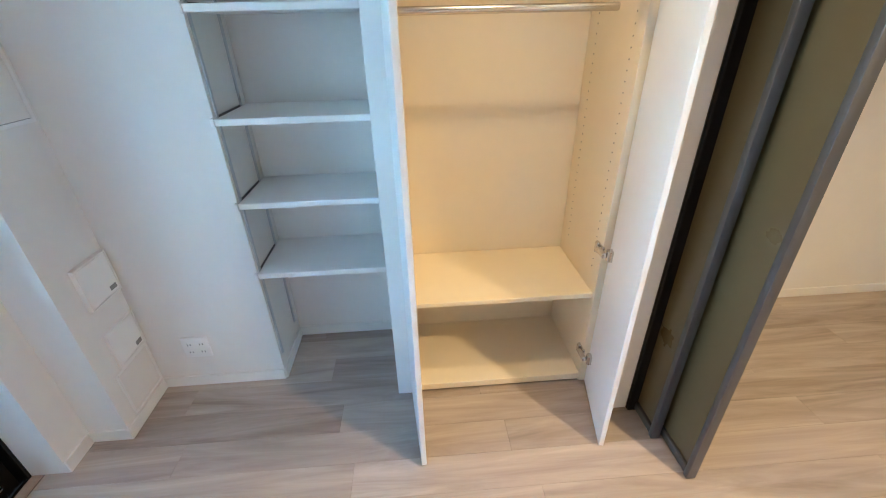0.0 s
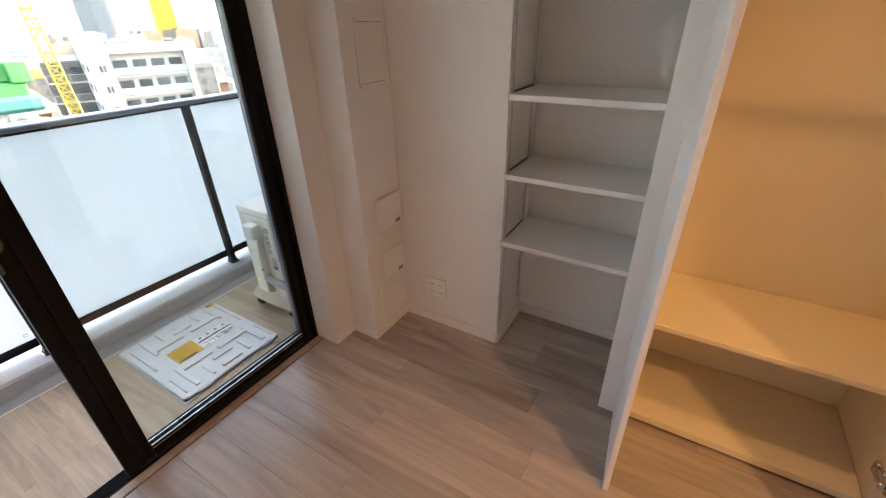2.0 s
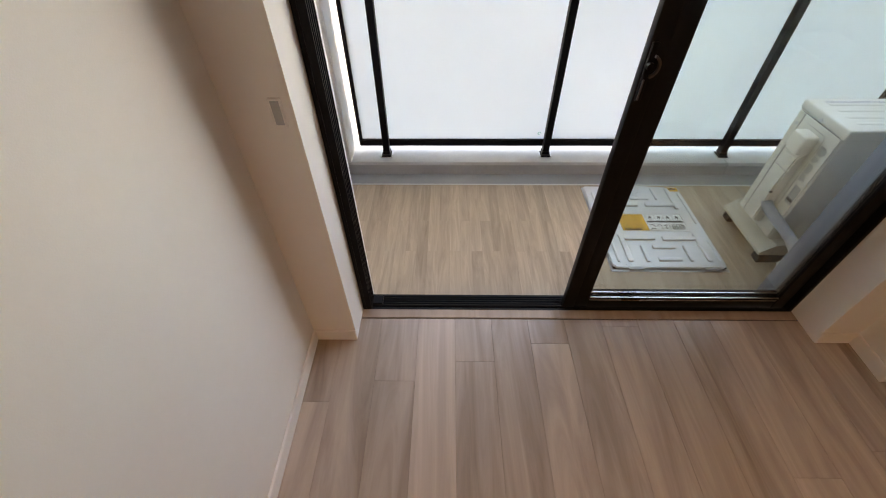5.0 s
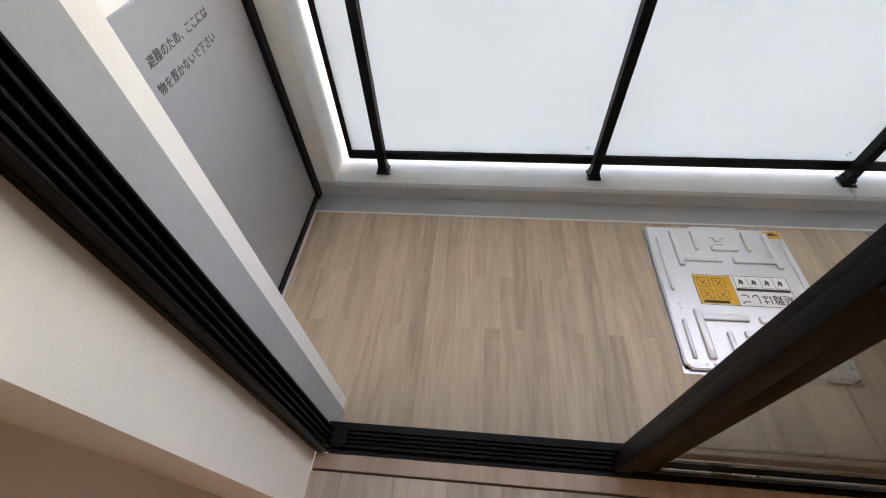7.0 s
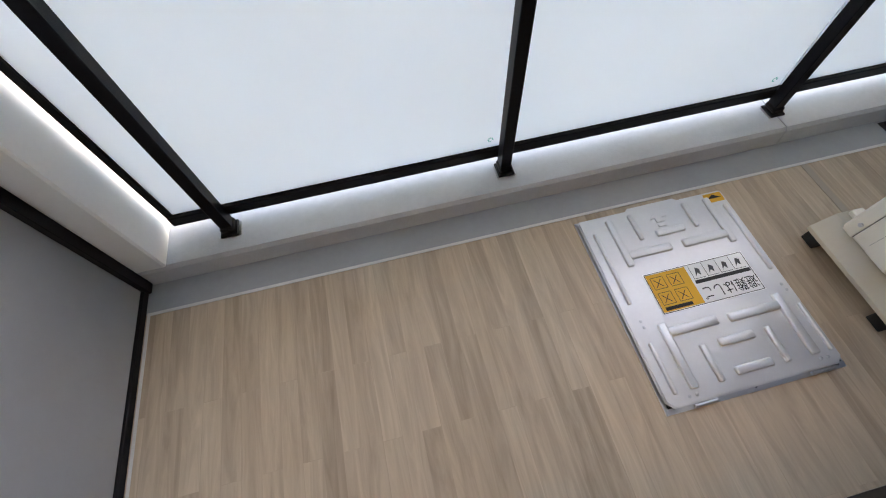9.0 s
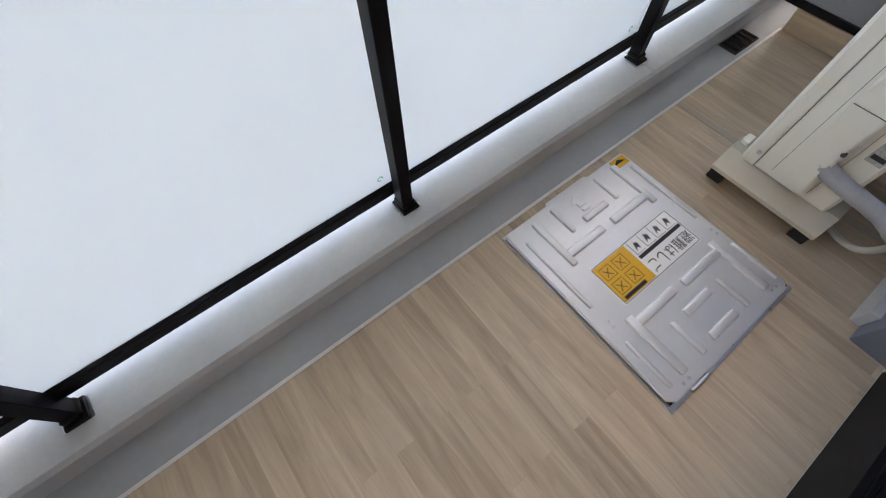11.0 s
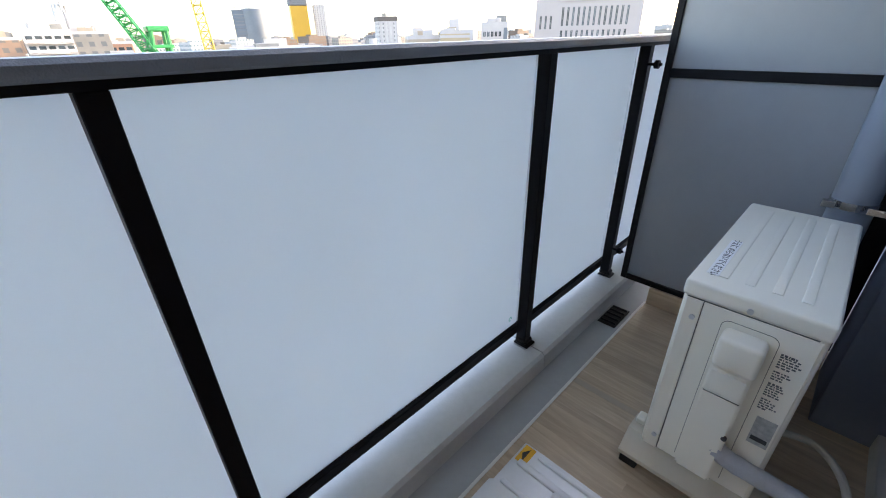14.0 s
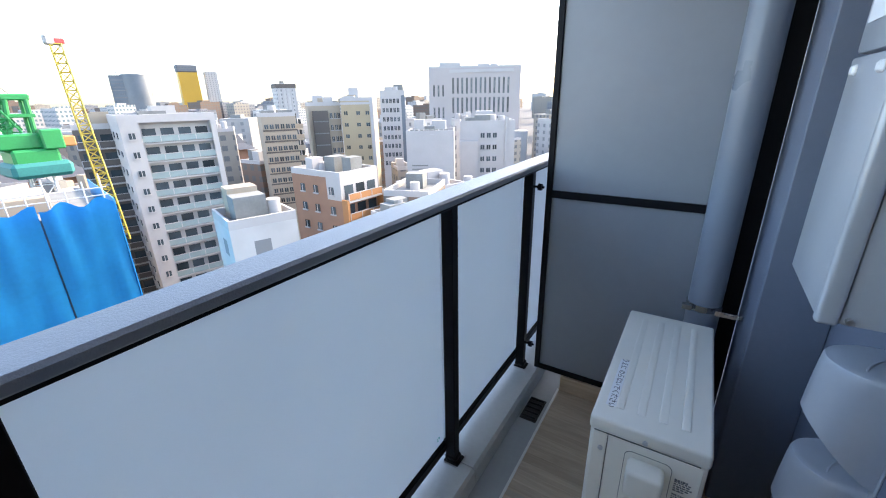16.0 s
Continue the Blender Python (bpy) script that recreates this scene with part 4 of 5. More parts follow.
# water heater box
g = thing("wall_heater_box", (-0.07, 0.41, 0.9), "pale grey wall-hung gas water heater casing", "water heater")
part("casing", box(-0.225, 0.083, 0.316, 0.470, 0.902, 1.36, 0.004, 2), M_HOOD, g)
part("front_cover", box(-0.210, 0.085, 0.4705, 0.500, 0.900, 1.36, 0.006, 2), M_HOOD, g)
part("front_lip", box(-0.236, -0.212, 0.472, 0.506, 0.900, 1.36, 0.008, 3), M_HOOD, g, "rolled front edge")
part("upper_cover", box(-0.232, 0.085, 0.316, 0.496, 1.366, 1.95, 0.006, 2), M_HOOD, g)
part("sticker", box(-0.15, 0.06, 0.4965, 0.4975, 1.42, 1.62), M_LABELW, g, "white printed sticker")
for x in (-0.15, 0.02):
    part("tab", box(x, x + 0.03, 0.4965, 0.507, 1.325, 1.345, 0.004), M_WHITE, g)
part("screw", cyl(bmesh.new(), (-0.24, 0.46, 0.915), (-0.23, 0.46, 0.915), 0.006, seg=10), M_STEEL, g)
# ---- the city outside ----
GZ = -36.0
EYE = Vector((-1.14, 0.73, 1.3))
structure("ground", box(-4000, 4000, -4000, 4000, GZ - 1, GZ), mat("city_ground", (0.085, 0.083, 0.082), 0.9, vary=0.35, scale=0.03), "grey asphalt city ground to the horizon", "ground")
CITY = random.Random(7)
M_PANE = mat("dark_window_pane", (0.05, 0.065, 0.075), 0.12, vary=0.3, scale=0.3, rnd=0.5)
M_RGLASS = mat("pale_balcony_glass", (0.28, 0.34, 0.33), 0.2, vary=0.08, scale=0.5)
M_ROOF = mat("flat_roof_grey", (0.20, 0.20, 0.19), 0.85, vary=0.22, scale=0.4)
M_ROOFD = mat("tiled_roof_dark", (0.07, 0.07, 0.075), 0.6, vary=0.2, scale=0.8)
M_WHITEB = mat("white_facade", (0.42, 0.395, 0.38), 0.7, vary=0.06, scale=0.3)
M_BEIGEB = mat("beige_facade", (0.34, 0.28, 0.21), 0.7, vary=0.08, scale=0.3)
M_TANB = mat("tan_facade", (0.38, 0.30, 0.19), 0.7, vary=0.07, scale=0.3)
M_DARKB = mat("dark_brown_facade", (0.10, 0.085, 0.075), 0.7, vary=0.1, scale=0.3)
M_ORB = mat("orange_brick_facade", (0.30, 0.16, 0.10), 0.75, vary=0.1, scale=0.5, bump=0.3, bscale=6)
M_ORB2 = mat("orange_balcony_band", (0.42, 0.19, 0.07), 0.7, vary=0.08, scale=0.5)
M_TARP = mat("blue_tarpaulin", (0.010, 0.27, 0.60), 0.45, vary=0.14, scale=0.35, bump=0.5, bscale=0.9)
M_GREEN = mat("green_crane_paint", (0.015, 0.22, 0.06), 0.4, vary=0.1)
M_TEAL = mat("teal_crane_net", (0.015, 0.16, 0.15), 0.6, vary=0.15)
M_YELLOW = mat("yellow_crane_paint", (0.48, 0.35, 0.05), 0.45, vary=0.08)
M_REDP = mat("red_paint", (0.5, 0.05, 0.05), 0.5)
M_GOLD = mat("gold_glass", (0.42, 0.24, 0.025), 0.35, metal=0.2, vary=0.08, scale=0.05)
M_BLUEG = mat("grey_blue_glass_tower", (0.12, 0.14, 0.165), 0.3, vary=0.15, scale=0.05)
M_LATT = mat("pale_steel_lattice", (0.50, 0.51, 0.52), 0.5)
FAR = [facade("far_facade_white", (0.36, 0.345, 0.33), (0.12, 0.17, 0.19), 2.6, 3.1), facade("far_facade_cream", (0.31, 0.275, 0.23), (0.13, 0.13, 0.13), 3.4, 3.0, 0.45),
       facade("far_facade_grey", (0.20, 0.20, 0.205), (0.10, 0.11, 0.13), 2.2, 3.2, 0.6), facade("far_facade_brown", (0.19, 0.125, 0.09), (0.12, 0.11, 0.10), 3.0, 2.9, 0.5),
       facade("far_facade_pale", (0.40, 0.385, 0.37), (0.19, 0.195, 0.20), 4.5, 3.3, 0.35)]
TAKEN = []


def place(az, dist):
    return Vector((EYE.x + dist * math.sin(radians(az)), EYE.y + dist * math.cos(radians(az)), GZ))


def block(name, az, dist, turn, label, w, group=""):
    """A building's base, turned so that its front (-y) faces the balcony, plus turn degrees."""
    t = thing(name, place(az, dist), label, "building", group)
    t.rotation_euler = (0, 0, radians(-az + turn))
    ORIGIN[t.name] = Vector((0, 0, 0))
    TAKEN.append((place(az, dist), w * 0.62))
    return t


def top_of(el, dist):
    return EYE.z + dist * math.tan(radians(el)) - GZ


def windows(t, xs, zs, wx, wz, y, side="front", frame_m=None):
    """A row-and-column set of separate windows on the front (y) or on a side (x = y)."""
    me = mesh_of("window", box(-wx / 2, wx / 2, -0.12, 0.06, -wz / 2, wz / 2, 0.0), M_PANE, smooth=False)
    mf = mesh_of("window_frame", bx(box(-wx / 2 - 0.12, wx / 2 + 0.12, -0.22, 0.0, -wz / 2 - 0.2, -wz / 2 - 0.02), -0.05, 0.05, -0.17, -0.1, -wz / 2, wz / 2), frame_m or M_WHITEB, smooth=False)
    for x in xs:
        for z in zs:
            o = new("window", me)
            o.parent = t
            f = new("window_frame", mf)
            f.parent = o
            if side == "front":
                o.location = (x, y, z)
            else:
                o.location = (y, x, z)
                o.rotation_euler = (0, 0, radians(-90 if y < 0 else 90))


def roof_kit(t, w, d, H, k=3):
    """Parapet, stair house, tanks and boxes on a flat roof."""
    b = bmesh.new()
    for r in ((-w / 2, w / 2, -d / 2, -d / 2 + 0.25), (-w / 2, w / 2, d / 2 - 0.25, d / 2), (-w / 2, -w / 2 + 0.25, -d / 2 + 0.25, d / 2 - 0.25), (w / 2 - 0.25, w / 2, -d / 2 + 0.25, d / 2 - 0.25)):
        bx(b, *r, H + 0.005, H + 0.9)
    part("parapet", b, M_WHITEB, t, smooth=False)
    for i in range(k):
        x, y, s = CITY.uniform(-w * 0.32, w * 0.32), CITY.uniform(-d * 0.3, d * 0.3), CITY.uniform(0.06, 0.16) * min(w, d) + 0.5
        hh = CITY.uniform(1.2, 3.6)
        if CITY.random() < 0.3:
            part("roof_tank", cyl(bmesh.new(), (x, y, H), (x, y, H + hh * 0.8), s * 0.7, seg=12), M_WHITEB, t)
        else:
            part("roof_house", box(x - s, x + s, y - s * 0.8, y + s * 0.8, H, H + hh), CITY.choice((M_WHITEB, M_ROOF, M_BEIGEB)), t, smooth=False)


def slab(t, w, d, H, wall, kit=3):
    part("wall", box(-w / 2, w / 2, -d / 2, d / 2, 0, H), wall, t, smooth=False)
    part("roof", box(-w / 2 + 0.26, w / 2 - 0.26, -d / 2 + 0.26, d / 2 - 0.26, H, H + 0.06), M_ROOF, t, smooth=False)
    roof_kit(t, w, d, H, kit)


def balconies(t, x0, x1, y, zs, slab_m, glass_m, dep=1.3):
    """Open balconies, one a storey, with dark windows behind."""
    ms = mesh_of("balcony_slab", box(x0, x1, -dep, 0.0, -0.22, 0.0), slab_m, smooth=False)
    b = box(x0 + 0.05, x1 - 0.05, -dep, -dep + 0.08, 0.12, 1.05)
    mg = mesh_of("balustrade", b, glass_m, smooth=False)
    n = max(2, int((x1 - x0) / 2.2))
    b = bmesh.new()
    for i in range(n + 1):
        xx = x0 + (x1 - x0) * i / n
        bx(b, xx - 0.06, xx + 0.06, -dep - 0.02, -dep + 0.1, 0, 1.06)
    bx(b, x0, x1, -dep - 0.03, -dep + 0.11, 1.055, 1.14)
    mp = mesh_of("balustrade_frame", b, slab_m, smooth=False)
    step = (x1 - x0) / n
    mw = mesh_of("balcony_door", box(-step * 0.36, step * 0.36, -0.06, 0.06, 0.05, 2.15), M_PANE, smooth=False)
    mu = mesh_of("outdoor_unit", box(-0.4, 0.4, -0.18, 0.18, 0, 0.6, 0.03), M_WHITEB, smooth=False)
    for z in zs:
        a = new("balcony", ms)
        a.parent = t
        a.location = (0, y, z)
        for me in (mg, mp):
            o = new(me.name.split(".")[0], me)
            o.parent = a
        for i in range(n):
            o = new("balcony_door", mw)
            o.parent = a
            o.location = (x0 + step * (i + 0.5), 0, 0)
            if i % 2 == 0:
                u = new("outdoor_unit", mu)
                u.parent = a
                u.location = (x0 + step * (i + 0.95) - 0.2, -0.5, 0.0)


# white apartment block with balconies
D = 88
H = top_of(-1.5, D)
t = block("apartment_building", 24.8, D, 10, "white tall apartment block with glass balconies on every floor", 12)
slab(t, 13.4, 11, H, M_WHITEB, 4)
zs = [H - 3.4 - 2.86 * i for i in range(11)]
balconies(t, -4.2, 5.9, -5.5, zs, M_WHITEB, M_RGLASS, 1.0)
part("corner_pier", box(5.9, 6.72, -6.75, -5.51, 0, H + 0.9), M_WHITEB, t, smooth=False)
part("corner_pier", box(-6.72, -4.2, -6.75, -5.51, 0, H + 0.9), M_WHITEB, t, smooth=False)
part("crown_beam", box(-4.2, 5.9, -6.75, -5.51, H - 0.3, H + 0.9), M_WHITEB, t, smooth=False)
windows(t, (-5.4,), [z + 1.2 for z in zs], 0.8, 0.9, -6.76)
windows(t, (-2.5, 1.5), [z + 1.2 for z in zs], 0.9, 0.9, -6.7, "side")

# dark neighbour with stairs behind it
t = block("apartment_building", 18.9, 96, 0, "dark brown apartment block with open stair landings", 6)
H = top_of(-2.2, 96)
slab(t, 6.0, 9, H, M_DARKB, 2)
balconies(t, -2.9, 2.9, -4.5, [H - 3 - 3 * i for i in range(10)], M_WHITEB, M_DARKB, 0.9)

# building site under blue sheets
D = 41
H = top_of(-8.2, D)
t = block("building_site", 8.0, D, -4, "building under construction wrapped in bright blue tarpaulin", 15)
part("concrete_core", box(-6.6, 6.6, -5.5, 5.5, 0, H - 0.8), M_ROOF, t, smooth=False)
for i, (x0, x1) in enumerate(((-6.9, -1.3), (-1.2, 3.1), (3.2, 6.95))):
    b = bmesh.new()
    n = 14
    row = [[b.verts.new((x0 + (x1 - x0) * k / n, -5.9 + 0.035 * math.sin(k * 1.3 + i) + 0.06 * math.sin(j * 1.3 + k), H * j / 12 + (0.25 * math.sin(k * 0.9 + i * 2) if j == 12 else 0))) for k in range(n + 1)] for j in range(13)]
    for j in range(12):
        for k in range(n):
            b.faces.new((row[j][k], row[j][k + 1], row[j + 1][k + 1], row[j + 1][k]))
    bmesh.ops.solidify(b, geom=list(b.faces), thickness=0.04)
    part("tarpaulin", b, M_TARP, t, "billowing bright blue tarpaulin sheet")
part("tarpaulin", box(6.97, 7.03, -5.9, 5.9, 0, H), M_TARP, t, smooth=False)
for i in range(15):
    x = -6.6 + i * 0.94
    part("scaffold_pole", cyl(bmesh.new(), (x, -5.6, H - 1), (x, -5.6, H + 0.9 + 0.4 * (i % 3)), 0.05, seg=6), M_LATT, t)
for z in (0.3, 0.8):
    part("scaffold_rail", cyl(bmesh.new(), (-6.8, -5.6, H + z), (6.8, -5.6, H + z), 0.04, seg=6), M_LATT, t)
part("formwork_crate", box(-2.5, 4, -3, 2, H - 0.8, H + 0.3, 0.1), M_BEIGEB, t)


def lattice(b, a, c, w0, w1, n, r):
    """A square lattice mast or jib from a to c."""
    a, c = Vector(a), Vector(c)
    d = (c - a).normalized()
    u = d.cross(Vector((0.31, 0.9, 0.11))).normalized()
    v = d.cross(u)
    pts = []
    for i in range(n + 1):
        q = a.lerp(c, i / n)
        w = w0 + (w1 - w0) * i / n
        pts.append([q + w / 2 * (su * u + sv * v) for su, sv in ((1, 1), (1, -1), (-1, -1), (-1, 1))])
    for k in range(4):
        cyl(b, pts[0][k], pts[-1][k], r, seg=5)
    for i in range(n):
        for k in range(4):
            cyl(b, pts[i][k], pts[i + 1][(k + 1) % 4], r * 0.6, seg=4)
            cyl(b, pts[i + 1][k], pts[i + 1][(k + 1) % 4], r * 0.6, seg=4)
    return b


def far_point(az, el, dist):
    p = place(az, dist)
    return (p.x, p.y, EYE.z + dist * math.tan(radians(el)))


c = thing("tower_crane", far_point(13.6, -9, 52), "green luffing tower crane with lattice jib", "crane")
part("mast", lattice(bmesh.new(), far_point(13.7, -40, 52)[:2] + (GZ,), far_point(13.7, -5.0, 52), 1.6, 1.6, 16, 0.09), M_LATT, c)
px, py, pz = far_point(13.5, -5.2, 52)
b = box(px - 1.6, px + 1.6, py - 1.6, py + 1.6, pz, pz + 1.3, 0.2)
bx(b, px - 2.4, px + 1.2, py - 1.2, py + 1.2, pz + 1.3, pz + 2.6, 0.15)
part("turntable", b, M_GREEN, c)
part("safety_net", box(px - 2.0, px + 2.2, py - 2, py + 2, pz - 1.1, pz + 0.2, 0.3), M_TEAL, c)
part("cab", box(px + 0.6, px + 2.1, py - 1.8, py - 0.4, pz + 1.2, pz + 2.9, 0.12), M_GREEN, c)
b = bmesh.new()
for s_ in (-0.7, 0.9):
    cyl(b, (px + s_ - 0.3, py - 0.6, pz + 2.5), (px + s_ * 0.8, py - 0.6, pz + 5.6), 0.2, seg=8)
    cyl(b, (px + s_ - 0.3, py + 0.6, pz + 2.5), (px + s_ * 0.8, py + 0.6, pz + 5.6), 0.2, seg=8)
bx(b, px - 0.9, px + 1.0, py - 0.8, py + 0.8, pz + 5.3, pz + 5.8, 0.1)
bx(b, px - 0.9, px + 1.0, py - 0.8, py + 0.8, pz + 3.9, pz + 4.2, 0.05)
part("a_frame", b, M_GREEN, c)
part("jib", lattice(bmesh.new(), (px - 0.6, py - 0.3, pz + 2.6), far_point(7.8, 9.0, 50), 1.0, 0.7, 18, 0.09), M_GREEN, c)
part("cable", cyl(bmesh.new(), (px, py, pz + 5.7), far_point(7.8, 9.0, 50), 0.035, seg=5), M_STILE, c)
part("counterweight", box(px + 1.3, px + 3.2, py - 0.9, py + 0.9, pz + 1.3, pz + 2.2, 0.1), M_ORB2, c)

c = thing("tower_crane", far_point(18.0, -12, 58), "yellow lattice crane boom with red and white tip", "crane")
part("boom", lattice(bmesh.new(), far_point(18.6, -14, 58), far_point(17.85, 5.6, 58), 1.15, 0.85, 24, 0.085), M_YELLOW, c)
tx, ty, tz = far_point(17.8, 6.0, 58)
part("tip", box(tx - 0.8, tx + 0.7, ty - 0.4, ty + 0.4, tz - 0.5, tz + 0.35, 0.1), M_WHITEB, c)
part("tip_band", box(tx - 0.1, tx + 0.72, ty - 0.43, ty + 0.43, tz - 0.35, tz + 0.1, 0.05), M_REDP, c)

# orange brick block
D = 66
H = top_of(-8.9, D)
t = block("apartment_building", 43.2, D, 40, "orange brick apartment block with banded balconies", 13)
slab(t, 7.5, 11, H, M_ORB, 4)
zs = [H - 3.2 - 2.9 * i for i in range(6)]
part("upper_storey", box(-3.76, 3.76, -5.51, -2.5, H - 3.2, H + 0.02), M_WHITEB, t, smooth=False)
balconies(t, -3.4, 3.4, -5.52, zs, M_WHITEB, M_ORB2, 1.2)
for x in (-3.6, 3.6):
    part("pier", box(x - 0.2, x + 0.2, -6.7, -5.53, 0, H - 3), M_ORB2, t, smooth=False)
windows(t, (-3.5, 0.0, 3.0), [z + 1.3 for z in zs], 0.9, 1.1, -3.77, "side")

# beige many-sided hotel
D = 112
H = top_of(-1.6, D)
t = block("office_building", 36.9, D, 8, "beige tiled mid-rise with bands of small windows", 11)
slab(t, 7.6, 9, H, M_BEIGEB, 3)
zs = [H - 2.2 - 2.5 * i for i in range(8)]
windows(t, (-3.0, -1.8, -0.6, 0.6, 1.8, 3.0), zs, 0.8, 1.0, -4.51, frame_m=M_BEIGEB)
for z in zs:
    part("floor_band", box(-3.82, 3.82, -4.62, -4.511, z - 1.05, z - 0.72), M_DARKB, t, smooth=False)
balconies(t, 3.9, 5.6, -1.5, [H - 3 - 2.5 * i for i in range(8)], M_BEIGEB, M_BEIGEB, 1.3)
part("stair_tower", box(3.85, 4.6, -1.4, 4.4, 0, H + 0.5), M_DARKB, t, smooth=False)

# dark block and tan block
D = 122
H = top_of(-0.5, D)
t = block("office_building", 42.6, D, 6, "dark brown mid-rise with outside escape stairs", 10)
slab(t, 8.2, 9, H, M_BEIGEB, 3)
part("stair_screen", box(-3.2, 0.8, -5.2, -4.51, 0, H - 1.2), M_DARKB, t, smooth=False)
for i in range(9):
    part("stair_flight", box(-3.0, 0.6, -5.3, -5.21, H - 4 - i * 3, H - 3.75 - i * 3), M_ROOF, t, smooth=False)
windows(t, (1.6, 2.7, 3.6), [H - 2.5 - 3 * i for i in range(8)], 0.6, 1.3, -4.51)
D = 120
H = top_of(0.0, D)
t = block("hotel_building", 47.3, D, -8, "tan tiled hotel block with rows of small square windows", 10)
slab(t, 8.4, 10, H, M_TANB, 3)
windows(t, (-3.0, 0.2, 2.6), [H - 3.0 - 2.9 * i for i in range(7)], 0.9, 0.9, -5.01, frame_m=M_TANB)
part("crown_band", box(-4.24, 4.24, -5.06, -5.005, H - 0.9, H - 0.3), M_WHITEB, t, smooth=False)
part("side_fin", box(3.3, 4.24, -5.3, -5.01, 0, H), M_WHITEB, t, smooth=False)

D = 175
H = top_of(0.9, D)
t = block("office_building", 51.6, D, 0, "white mid-rise office block with regular windows", 12)
slab(t, 9.6, 10, H, M_WHITEB, 3)
windows(t, (-3.6, -2.2, -0.8, 0.6, 2.0), [H - 3.0 - 3.4 * i for i in range(8)], 0.85, 1.6, -5.01)
part("dark_edge", box(3.3, 4.7, -5.08, -5.01, 0, H - 1), M_BLUEG, t, smooth=False)

# white department-store blocks
D = 108
H = top_of(-4.2, D)
t = block("commercial_building", 56.6, D, -4, "large white windowless commercial block with louvred base", 14)
slab(t, 11.6, 12, H, M_WHITEB, 6)
for i in range(9):
    part("louvre", box(-4.6, -0.6, -6.12, -6.01, H - 7.5 - i * 0.9, H - 7.2 - i * 0.9), M_ROOF, t, smooth=False)
for i in range(8):
    part("roof_unit", box(-5 + i * 1.2, -4.1 + i * 1.2, -4.5, -3.4, H, H + 1.1, 0.05), M_ROOF, t)
D = 140
H = top_of(-3.0, D)
t = block("commercial_building", 63.9, D, 4, "white stepped commercial block with rooftop plant", 18)
slab(t, 17, 14, H, M_WHITEB, 7)
part("side_wing", box(-8.5, -3, -9, -7.01, 0, H - 5), M_WHITEB, t, smooth=False)
part("wall_fin", box(5.5, 6.3, -7.5, -7.01, 0, H + 2), M_WHITEB, t, smooth=False)
windows(t, (-1.5, 0.4, 2.3), [H - 3.5 - 3.6 * i for i in range(5)], 1.2, 1.4, -7.01)

# large pale hotel far off
D = 262
H = top_of(3.6, D)
t = block("hotel_building", 62.3, D, 0, "very large pale pink hotel slab with tall narrow windows", 60)
slab(t, 52, 22, H, mat("pale_pink_facade", (0.40, 0.355, 0.335), 0.7, vary=0.05, scale=0.1), 3)
part("upper_block", box(-20, -8, -8, 8, H, H + 3), M_WHITEB, t, smooth=False)
part("cornice", box(-14, 22, -11.4, -11.01, H - 2.6, H - 1.0), M_WHITEB, t, smooth=False)
windows(t, [-12 + 2.6 * i for i in range(13)], (H - 9.5, H - 20, H - 30.5), 1.0, 8.4, -11.01)
windows(t, [-23 + 2.6 * i for i in range(3)], (H - 12, H - 24), 0.9, 6, -11.01)
part("podium", box(-26, 30, -22, -11.5, 0, H - 34), M_WHITEB, t, smooth=False)

# landmark towers
D = 420
t = block("office_tower", 38.3, D, 14, "white-fronted office tower with dark crown", 30)
H = top_of(2.0, D)
slab(t, 17, 17, H, FAR[4], 2)
part("crown", box(-8.8, 8.8, -8.8, 8.8, H - 3, H + 0.4), M_DARKB, t, smooth=False)
for i in range(5):
    part("rib", box(-7.5 + i * 3.6, -6.2 + i * 3.6, -8.9, -8.51, 0, H - 3), M_WHITEB, t, smooth=False)
D = 900
t = block("office_tower", 28.3, D, 10, "golden glass office tower with white crown", 40)
H = top_of(3.3, D)
part("wall", box(-15, 15, -10, 10, 0, H), M_GOLD, t, smooth=False)
part("crown", box(-16, 16, -11, 11, H, H + 12, 1.5), FAR[2], t, smooth=False)
t = block("office_tower", 30.6, D + 20, 10, "pale slim office tower beside the golden one", 20)
slab(t, 20, 18, top_of(3.4, D), FAR[4], 1)
D = 760
t = block("office_tower", 23.0, D, -12, "grey-blue glass office tower with curved side", 40)
H = top_of(3.0, D)
part("wall", lathe(bmesh.new(), ((17, 0), (17, H), (16.5, H + 0.5)), 6, 0, 28), M_BLUEG, t)
part("wing", box(-22, 4, -12, 12, 0, H - 1), M_BLUEG, t, smooth=False)
for i in range(14):
    part("floor_band", box(-22.2, 4.2, -12.3, -12.05, 20 + i * 4.5, 21 + i * 4.5), FAR[2], t, smooth=False)
part("antenna", cyl(bmesh.new(), (-14, 0, H - 1), (-14, 0, H + 9), 0.5, seg=6), M_LATT, t)

# broadcasting tower far off
D = 1500
c = thing("lattice_tower", place(6.6, D), "very tall pale steel lattice broadcasting tower", "tower")
P0 = place(6.6, D)
b = bmesh.new()
prof = [(34, 0), (27, 60), (21, 130), (16.5, 210), (13.5, 300), (12, 380)]
for k in range(14):
    for i in range(len(prof) - 1):
        (r0, z0), (r1, z1) = prof[i], prof[i + 1]
        for s_ in (1, -1):
            a0, a1 = 2 * math.pi * k / 14 + i * 0.22 * s_, 2 * math.pi * k / 14 + (i + 1) * 0.22 * s_
            cyl(b, (P0.x + r0 * math.cos(a0), P0.y + r0 * math.sin(a0), GZ + z0), (P0.x + r1 * math.cos(a1), P0.y + r1 * math.sin(a1), GZ + z1), 1.1, seg=5)
part("lattice_shell", b, M_LATT, c)
